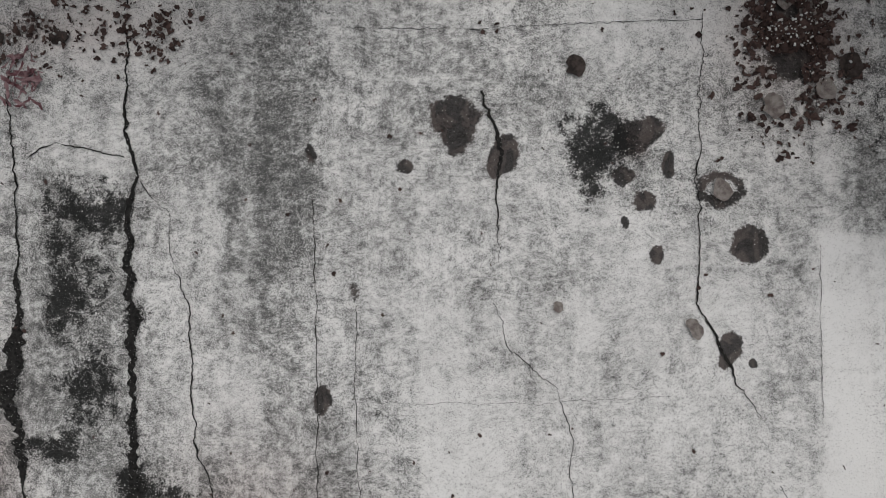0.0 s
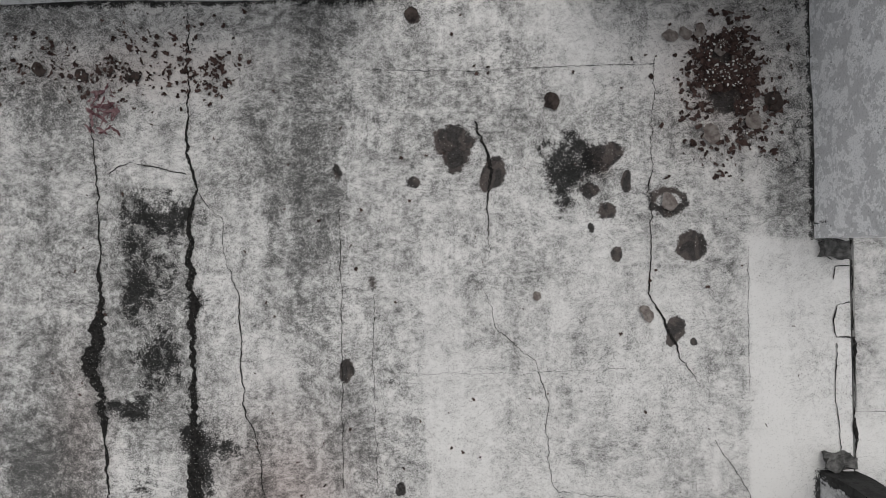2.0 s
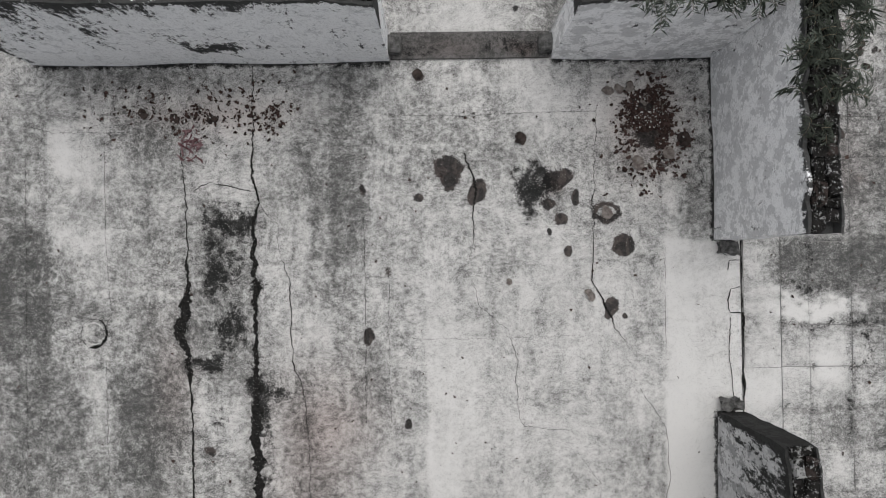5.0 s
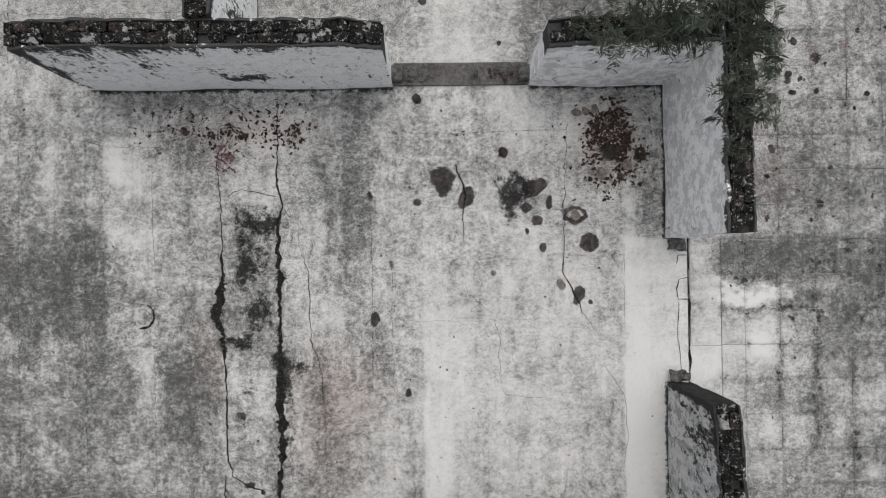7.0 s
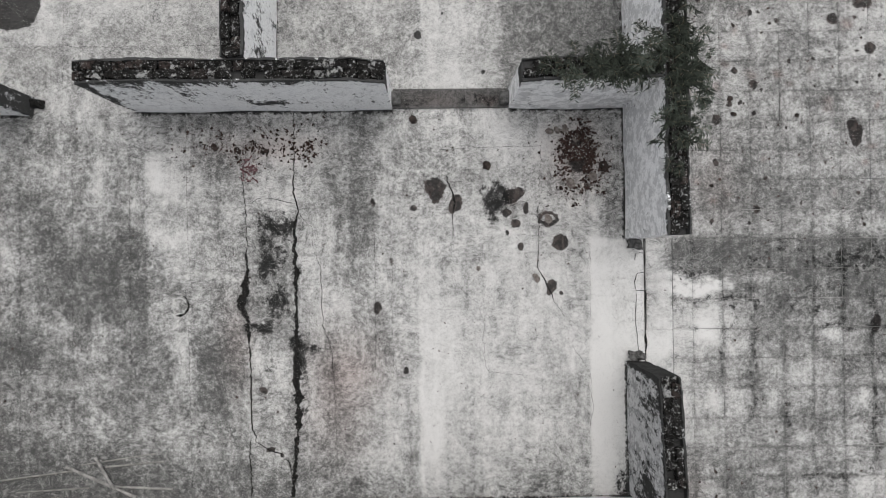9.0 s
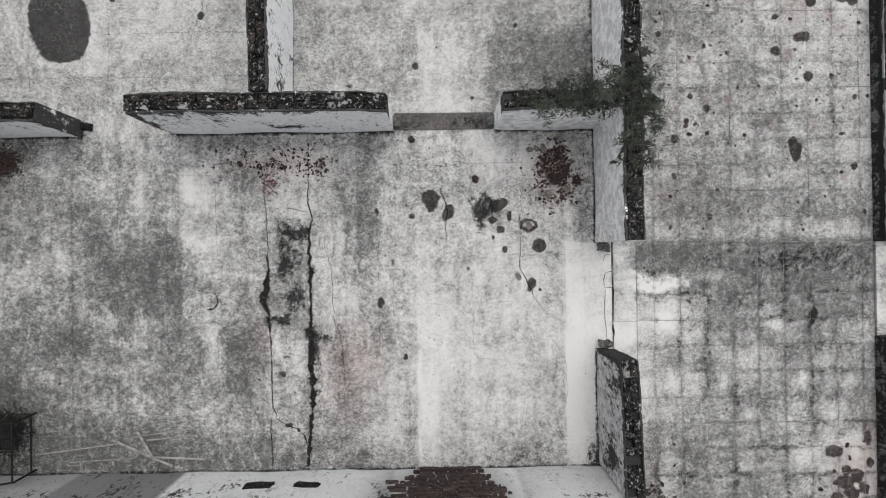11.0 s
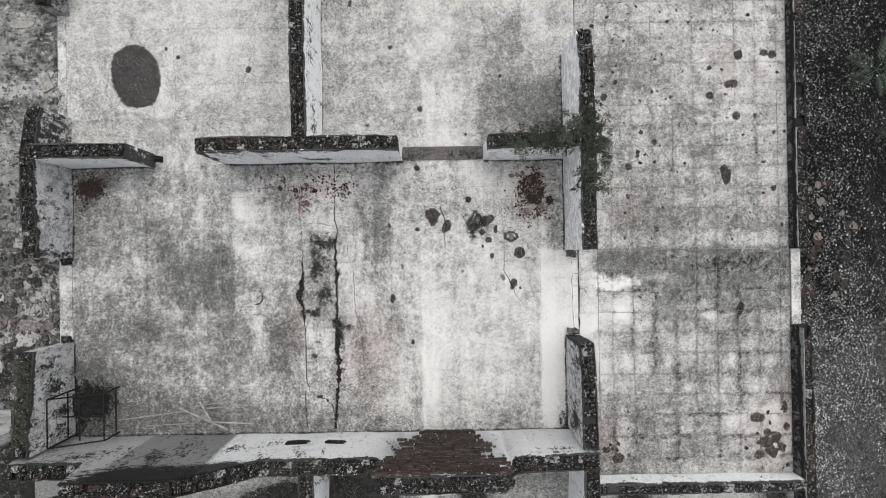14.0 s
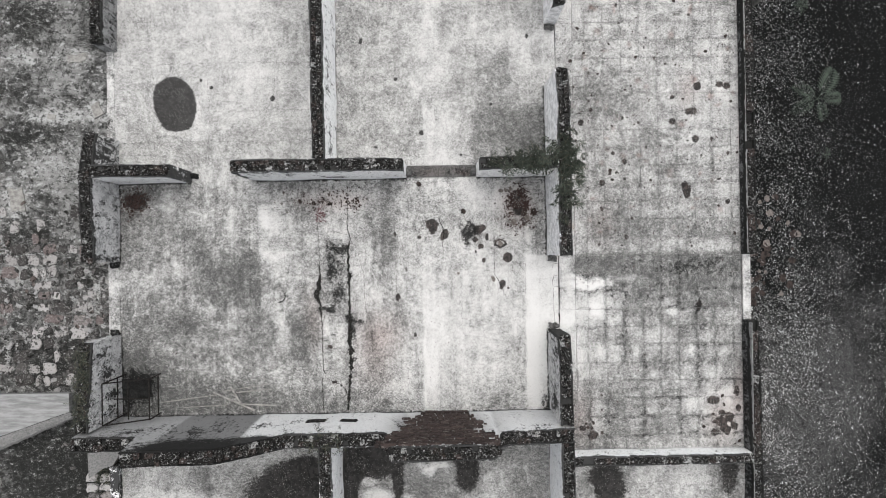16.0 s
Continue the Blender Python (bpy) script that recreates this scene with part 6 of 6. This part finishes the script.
def dry_leaf(name, x, y, size, turn, label, material=MAT_LITTER, slim=0.85, group="fallen leaves on the hall floor", curl=0.12, z=0.009):
    bm = bmesh.new()
    leaf_into(bm, (0, 0, 0), size, x * 7 + y, curl, slim, 0.3, 0.0, 0.35)
    bmesh.ops.recalc_face_normals(bm, faces=bm.faces[:])
    ob = thing(name, bm, material, label, "leaf", group)
    ob.matrix_basis = pose(x, y, z, 0, 0, turn)
    return ob


for x, y, size, turn in ((0.565, 0.785, 0.088, 20), (-1.82, 0.97, 0.075, 70), (-1.62, 0.94, 0.07, 10), (-1.38, 0.93, 0.075, 140), (1.60, 0.77, 0.10, 100), (-0.08, 1.20, 0.075, 60)):
    dry_leaf("dry_leaf", x, y, size, turn, "flat dark brown dead leaf on cement", MAT_WET_LEAF)
for x, y, size, turn in ((1.30, 0.62, 0.10, 80), (1.50, 0.68, 0.09, 30), (1.36, 1.02, 0.08, 10), (1.44, 0.98, 0.07, 60), (1.12, 1.08, 0.08, 20), (1.19, 1.09, 0.07, 120), (1.26, 1.10, 0.07, 40), (0.48, -0.12, 0.045, 100), (1.0, -0.22, 0.06, 60), (0.98, -0.19, 0.05, 130), (1.10, 0.31, 0.09, 10)):
    dry_leaf("bleached_leaf", x, y, size, turn, "curled pale bleached dead leaf", MAT_PALE_LEAF, z=0.016)
bm = bmesh.new()
rng = random.Random(12)
for _ in range(40):
    leaf_into(bm, (-1.52 + rng.gauss(0, 0.035), 0.75 + rng.gauss(0, 0.055), 0.008 + rng.random() * 0.02), rng.uniform(0.02, 0.075), rng.uniform(0, 6.3), 0.4, 0.24, 1.0, rng.uniform(-0.4, 0.4), 0.7)
thing("cloth_scrap", bm, MAT_RED, "torn shreds of faded red scrap on the cracked floor", "cloth scrap", kind="stuff")
rng = random.Random(14)
for n in range(72):
    if n < 56:
        x, y = rng.uniform(2.1, 4.6), rng.uniform(0.2, 4.3)
    else:
        x, y = (rng.gauss(4.4, 0.13), rng.gauss(-2.2, 0.3)) if n < 66 else (rng.gauss(2.35, 0.15), rng.gauss(-2.3, 0.25))
    dry_leaf("dry_leaf", min(x, 4.6), max(y, -2.68), rng.choice((0.025, 0.03, 0.035, 0.045, 0.06)), rng.uniform(0, 360), "dark brown dead leaf flat on porch tiles", MAT_WET_LEAF, rng.uniform(0.6, 1.0), "fallen leaves on the porch", z=0.006)

for n in range(46):
    x, y = 4.84 + abs(rng.gauss(0, 0.30)), rng.gauss(0.05, 0.42)
    dry_leaf("dry_leaf", x, y, rng.choice((0.06, 0.08, 0.1, 0.12)), rng.uniform(0, 360), "grey-brown dead leaf on dark gravel", rng.choice((MAT_WET_LEAF, MAT_WET_LEAF, MAT_PALE_LEAF)), rng.uniform(0.8, 1.0), "fallen leaves on the gravel", z=-0.185)

# ---- sticks and steel rack in the hall corner ----
def stick(x0, y0, x1, y1, r, z0, z1, label, seed):
    rng = random.Random(seed)
    a, b = Vector((x0, y0, z0)), Vector((x1, y1, z1))
    d = (b - a).normalized()
    u = d.orthogonal().normalized()
    v = d.cross(u)
    bm = bmesh.new()
    rings = []
    for n in range(9):
        c = a.lerp(b, n / 8) + Vector((0, 0, rng.uniform(-0.001, 0.001)))
        f = r * rng.uniform(0.85, 1.1) * (1.15 if n % 4 == 0 else 1)
        rings.append([bm.verts.new(c + u * f * math.cos(q) + v * f * math.sin(q)) for q in (0, 1.05, 2.09, 3.14, 4.19, 5.24)])
    for p, q in zip(rings, rings[1:]):
        for n in range(6):
            bm.faces.new((p[n], p[(n + 1) % 6], q[(n + 1) % 6], q[n]))
    bm.faces.new(rings[0][::-1])
    bm.faces.new(rings[-1])
    bmesh.ops.recalc_face_normals(bm, faces=bm.faces[:])
    return thing("stick", bm, MAT_STICK if r > 0.01 else MAT_TWIG, label, "stick", "sticks on the floor")


stick(-3.13, -1.80, -2.53, -2.075, 0.013, 0.021, 0.021, "split pale bamboo stick lying on cement", 1)
stick(-2.87, -1.72, -2.70, -2.00, 0.013, 0.035, 0.046, "split pale bamboo stick lying across another", 2)
stick(-2.73, -1.98, -2.20, -2.01, 0.0105, 0.018, 0.017, "thin pale bamboo stick by the wall", 3)
stick(-3.90, -1.94, -3.07, -1.84, 0.008, 0.013, 0.013, "thin weathered stick on cement", 4)
stick(-2.79, -1.81, -2.28, -1.77, 0.008, 0.013, 0.013, "thin weathered stick on cement", 5)
stick(-3.56, -2.02, -2.93, -1.99, 0.006, 0.012, 0.012, "thin grey stick by the wall", 6)
stick(-3.0, -1.79, -2.35, -1.70, 0.006, 0.012, 0.012, "thin grey stick on cement", 7)


def rod(bm, a, b, r=0.012):
    a, b = Vector(a), Vector(b)
    d = (b - a).normalized()
    u = d.orthogonal().normalized()
    v = d.cross(u)
    ends = [[bm.verts.new(p + (u * math.cos(q) + v * math.sin(q)) * r) for q in (0, 1.26, 2.51, 3.77, 5.03)] for p in (a, b)]
    for n in range(5):
        bm.faces.new((ends[0][n], ends[0][(n + 1) % 5], ends[1][(n + 1) % 5], ends[1][n]))
    bm.faces.new(ends[0][::-1])
    bm.faces.new(ends[1])


rack = tagged(new("metal_rack"), "rusty bent steel rack with blackened cloth, in the corner", "metal rack")
X0, X1, Y0, Y1, H = -4.40, -3.90, -2.09, -1.52, 0.78
for x, y in ((X0, Y0), (X1, Y0), (X0, Y1), (X1, Y1)):
    bm = bmesh.new()
    rod(bm, (x, y, 0.0), (x + 0.01, y, H if x == X0 else H * 0.55))
    part("leg", bm, MAT_RUST, rack)
for a, b in (((X0, Y0, H), (X0, Y1, H)), ((X0, Y1, H), (X1, Y1, H * 0.55)), ((X1, Y0, H * 0.55), (X1, Y1, H * 0.55)), ((X0, Y0, H), (X1, Y0, H * 0.55)), ((X0, Y0, 0.3), (X0, Y1, 0.3)), ((X0 + 0.2, Y0, 0.42), (X0 + 0.2, Y1, 0.42)), ((X1, Y0, 0.1), (X1, Y1, 0.1)), ((X0, -1.8, 0.42), (X1, -1.8, 0.42))):
    bm = bmesh.new()
    rod(bm, a, b, 0.010)
    part("bar", bm, MAT_RUST, rack)
bm = bmesh.new()
bmesh.ops.create_grid(bm, x_segments=14, y_segments=18, size=0.5)
for v in bm.verts:
    v.co = Vector((X0 + 0.12 + (v.co.x + 0.5) * (X1 - X0 - 0.12), -1.80 + (v.co.y + 0.5) * 0.28, 0.42 - 0.10 * (v.co.x + 0.5) * (0.5 - v.co.y) + 0.05 * noise.noise(v.co * 4)))
bmesh.ops.solidify(bm, geom=bm.faces[:], thickness=0.006)
part("cloth", bm, MAT_CLOTH, rack, "sagging blackened mesh cloth")

# ---- weeds on the broken walls ----
def sprig(stems, leaves, rng, base, length, lean, width=0.020):
    """One weed shoot: an arching stem with narrow leaflets in pairs."""
    base, lean = Vector(base), Vector(lean)
    pts = []
    for n in range(7):
        u = n / 6
        pts.append(base + lean * length * u + Vector((0, 0, length * (0.55 * u - 0.75 * u * u))))
    for a, b in zip(pts, pts[1:]):
        d = (b - a).normalized()
        s = d.orthogonal().normalized() * 0.0016
        t = d.cross(s)
        q = [[stems.verts.new(p + s * math.cos(w) + t * math.sin(w)) for w in (0, 2.1, 4.2)] for p in (a, b)]
        for n in range(3):
            stems.faces.new((q[0][n], q[0][(n + 1) % 3], q[1][(n + 1) % 3], q[1][n]))
    for n in range(1, 7):
        for part_u in (0.0, 0.5):
            p = pts[n].lerp(pts[n - 1], part_u)
            d = (pts[n] - pts[n - 1]).normalized()
            side = d.cross(Vector((0, 0, 1))).normalized()
            for sgn in (-1, 1):
                if rng.random() < 0.22:
                    continue
                tip = (side * sgn + d * rng.uniform(-0.2, 1.4) + Vector((0, 0, rng.uniform(-0.5, 0.5)))).normalized() * width * rng.uniform(1.1, 2.8)
                wide = tip.cross(Vector((0, 0, 1))).normalized() * width * 0.15
                m = p + tip * 0.5 + Vector((0, 0, 0.004))
                v = [leaves.verts.new(c) for c in (p, m + wide, p + tip, m - wide)]
                leaves.faces.new(v)


def weed(x, y, z, count, spread, length, label, seed, name="weed", material=MAT_LEAF, width=0.020, out=None):
    rng = random.Random(seed)
    stems, leaves = bmesh.new(), bmesh.new()
    for _ in range(count):
        a = rng.uniform(0, 6.3)
        lean = Vector((math.cos(a), math.sin(a), 0)) * rng.uniform(0.35, 1.0)
        if out:
            lean = lean * 0.7 + Vector((*out, 0)) * 0.5
        sprig(stems, leaves, rng, (rng.gauss(0, spread[0]), rng.gauss(0, spread[1]), rng.uniform(-0.02, 0.02)), rng.uniform(*length), lean, width)
    ob = tagged(new(name), label, "weed", "weeds on the broken walls")
    ob.location = (x, y, z)
    tagged(part("stem_tuft", stems, MAT_BARK, ob), kind="stuff")
    tagged(part("foliage", leaves, material, ob), kind="stuff")
    return ob


W = "dull green weed with narrow leaves on broken wall"
for n, (x, y, count, sx, sy, out) in enumerate((
        (1.02, 1.37, 6, 0.07, 0.05, None), (1.18, 1.37, 14, 0.08, 0.05, (0, 0.2)), (1.36, 1.37, 24, 0.08, 0.05, (0, 0.1)), (1.54, 1.38, 40, 0.08, 0.06, None),
        (1.72, 1.38, 44, 0.08, 0.07, (0.2, 0.2)), (1.87, 1.42, 46, 0.06, 0.10, (0.1, 0)), (1.87, 1.22, 36, 0.05, 0.09, (0.1, 0)), (1.87, 1.03, 26, 0.05, 0.08, (0.1, 0)),
        (1.88, 0.85, 16, 0.04, 0.08, (0.2, 0)), (1.88, 1.62, 24, 0.05, 0.08, (0.4, 0)), (1.88, 0.68, 12, 0.04, 0.06, (0.3, 0)), (1.97, 1.15, 12, 0.05, 0.10, (0.9, 0)), (1.97, 1.35, 14, 0.05, 0.10, (0.9, 0.1)), (1.70, 1.50, 30, 0.10, 0.05, (-0.1, 0.6)))):
    weed(x, y, 1.22 if x > 1.75 else 1.14, int(count * (0.35 if x > 1.95 else 0.7 if x > 1.8 else 1.1)), (sx, sy), (0.06, 0.17 if x < 1.9 else 0.13), W, 200 + n, out=out, width=(0.030, 0.022, 0.036)[n % 3])
for n, (x, y, z) in enumerate(((1.98, -1.25, 0.0), (2.0, -1.55, 0.0), (-4.72, -2.0, 0.05), (-4.75, -1.6, 0.0), (-4.78, -2.35, 0.0), (-4.80, -2.65, 0.0), (-4.76, -2.95, 0.0), (-4.9, -2.2, 0.0), (-4.56, -1.15, 0.99), (-4.55, -1.4, 1.02), (-4.56, -1.65, 1.05), (-4.55, -1.9, 1.1), (-4.74, -1.3, 0.0), (-1.36, -2.22, 1.22), (-1.5, -2.25, 1.22), (-1.15, -2.24, 1.22), (-1.33, -2.25, 1.15), (2.02, 1.25, 0.0), (2.05, 0.95, 0.0))):
    weed(x, y, z, 44 if x < -4 else 14, (0.05, 0.11), (0.06, 0.16), "small dull green weed at the foot of a wall", 230 + n, width=0.014)


for n, (x, y, count, out) in enumerate(((1.05, 1.31, 7, (-0.2, -0.6)), (1.20, 1.30, 9, (0.0, -0.7)), (1.36, 1.30, 9, (0.1, -0.7)), (1.52, 1.32, 7, (0.2, -0.5)), (2.01, 1.28, 11, (1.0, 0.0)), (2.00, 1.10, 10, (1.0, -0.2)), (2.00, 0.82, 6, (0.9, 0.0)), (2.0, 1.48, 7, (0.9, 0.2)), (1.30, 1.36, 8, (0.0, 0.1)), (1.62, 1.38, 8, (0.0, 0.0)), (1.72, 1.46, 8, (0.0, 0.5)), (1.84, 1.05, 8, (-0.3, 0.0)))):
    weed(x, y, 1.21 if x > 1.6 else 1.13, count, (0.04, 0.04), (0.08, 0.17), "weed with long narrow grey-green leaves, spilling off the wall", 260 + n, material=MAT_SPRIG, width=0.026, out=out)


def fern(x, y, z, reach, fronds, seed, label):
    rng = random.Random(seed)
    ob = tagged(new("fern"), label, "fern", "ferns on the gravel")
    ob.location = (x, y, z)
    for n in range(fronds):
        a = radians((62, 5, -72, -148, 150)[n % 5]) + 0.6 * (n // 5) + rng.uniform(-0.1, 0.1)
        d = Vector((math.cos(a), math.sin(a), 0))
        side = Vector((-d.y, d.x, 0))
        long = reach * (1.25, 0.9, 0.8, 0.9, 0.95)[n % 5] * rng.uniform(0.95, 1.05)
        bm = bmesh.new()
        last = None
        for m in range(17):
            u = m / 16
            p = d * long * u + Vector((0, 0, 0.10 + 0.22 * u - 0.30 * u * u))
            w = Vector((side.x, side.y, 0)) * 0.004 * (1 - 0.7 * u)
            here = (bm.verts.new(p + w), bm.verts.new(p - w))
            if last:
                bm.faces.new((last[0], last[1], here[1], here[0]))
            last = here
            if m > 2:
                size = long * 0.38 * math.sin(math.pi * (0.12 + 0.83 * u)) ** 0.8
                for sgn in (-1, 1):
                    tip = (side * sgn + d * 0.75).normalized() * size
                    wide = d * long * 0.024
                    v = [bm.verts.new(c) for c in (p, p + tip * 0.5 + wide + Vector((0, 0, 0.012)), p + tip + Vector((0, 0, -0.02)), p + tip * 0.5 - wide + Vector((0, 0, 0.006)))]
                    bm.faces.new(v)
        part("frond", bm, MAT_FERN, ob)
    return ob


fern(5.85, 2.38, -0.2, 0.42, 5, 3, "grey-green fern spreading over dark gravel")
fern(5.62, 3.75, -0.2, 0.15, 6, 4, "small grey-green fern on dark gravel")
fern(5.95, 1.55, -0.2, 0.10, 5, 5, "small grey-green fern on dark gravel")

# ---- porch tiles ----
cols = [EDGE] + [2.911 - 0.267 * 2 + 0.267 * n for n in range(10)]
cols = [c for c in cols if c < 4.6] + [4.638]
rows = [-2.738] + [2.215 - 0.263 * 18 + 0.263 * n for n in range(31)]
rows = [r for n, r in enumerate(rows) if n == 0 or r > -2.66]
for a, b in zip(cols, cols[1:]):
    for c, d in zip(rows, rows[1:]):
        if d < 5.5:
            g = [random.uniform(0.0006, 0.0032) for _ in range(4)]
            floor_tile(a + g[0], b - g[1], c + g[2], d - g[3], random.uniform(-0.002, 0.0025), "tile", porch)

# ---- joints in the north-west floor ----
nw_floor = [o for o in bpy.data.objects if o.name.startswith("floor") and "large round damp" in o.get("label", "")][0]
for n, line in enumerate(([(-4.4, 1.85), (-3.4, 1.87), (-2.4, 1.86), (-1.5, 1.88)], [(-3.2, 2.30), (-2.2, 2.32), (-1.5, 2.31)], [(-3.9, 3.0), (-2.6, 3.02), (-1.5, 3.0)], [(-3.15, 1.5), (-3.13, 2.3), (-3.16, 3.0)], [(-2.35, 2.1), (-2.28, 2.35), (-2.18, 2.5), (-2.16, 2.9), (-2.05, 3.3)], [(-3.75, 3.1), (-3.68, 2.95), (-3.62, 2.8)], [(-3.95, 1.45), (-3.93, 1.9)])):
    part("crack", ribbon(line, [0.003] * len(line), 0.0008, 70 + n, 0.02), MAT_EARTH, nw_floor, "hairline joint")
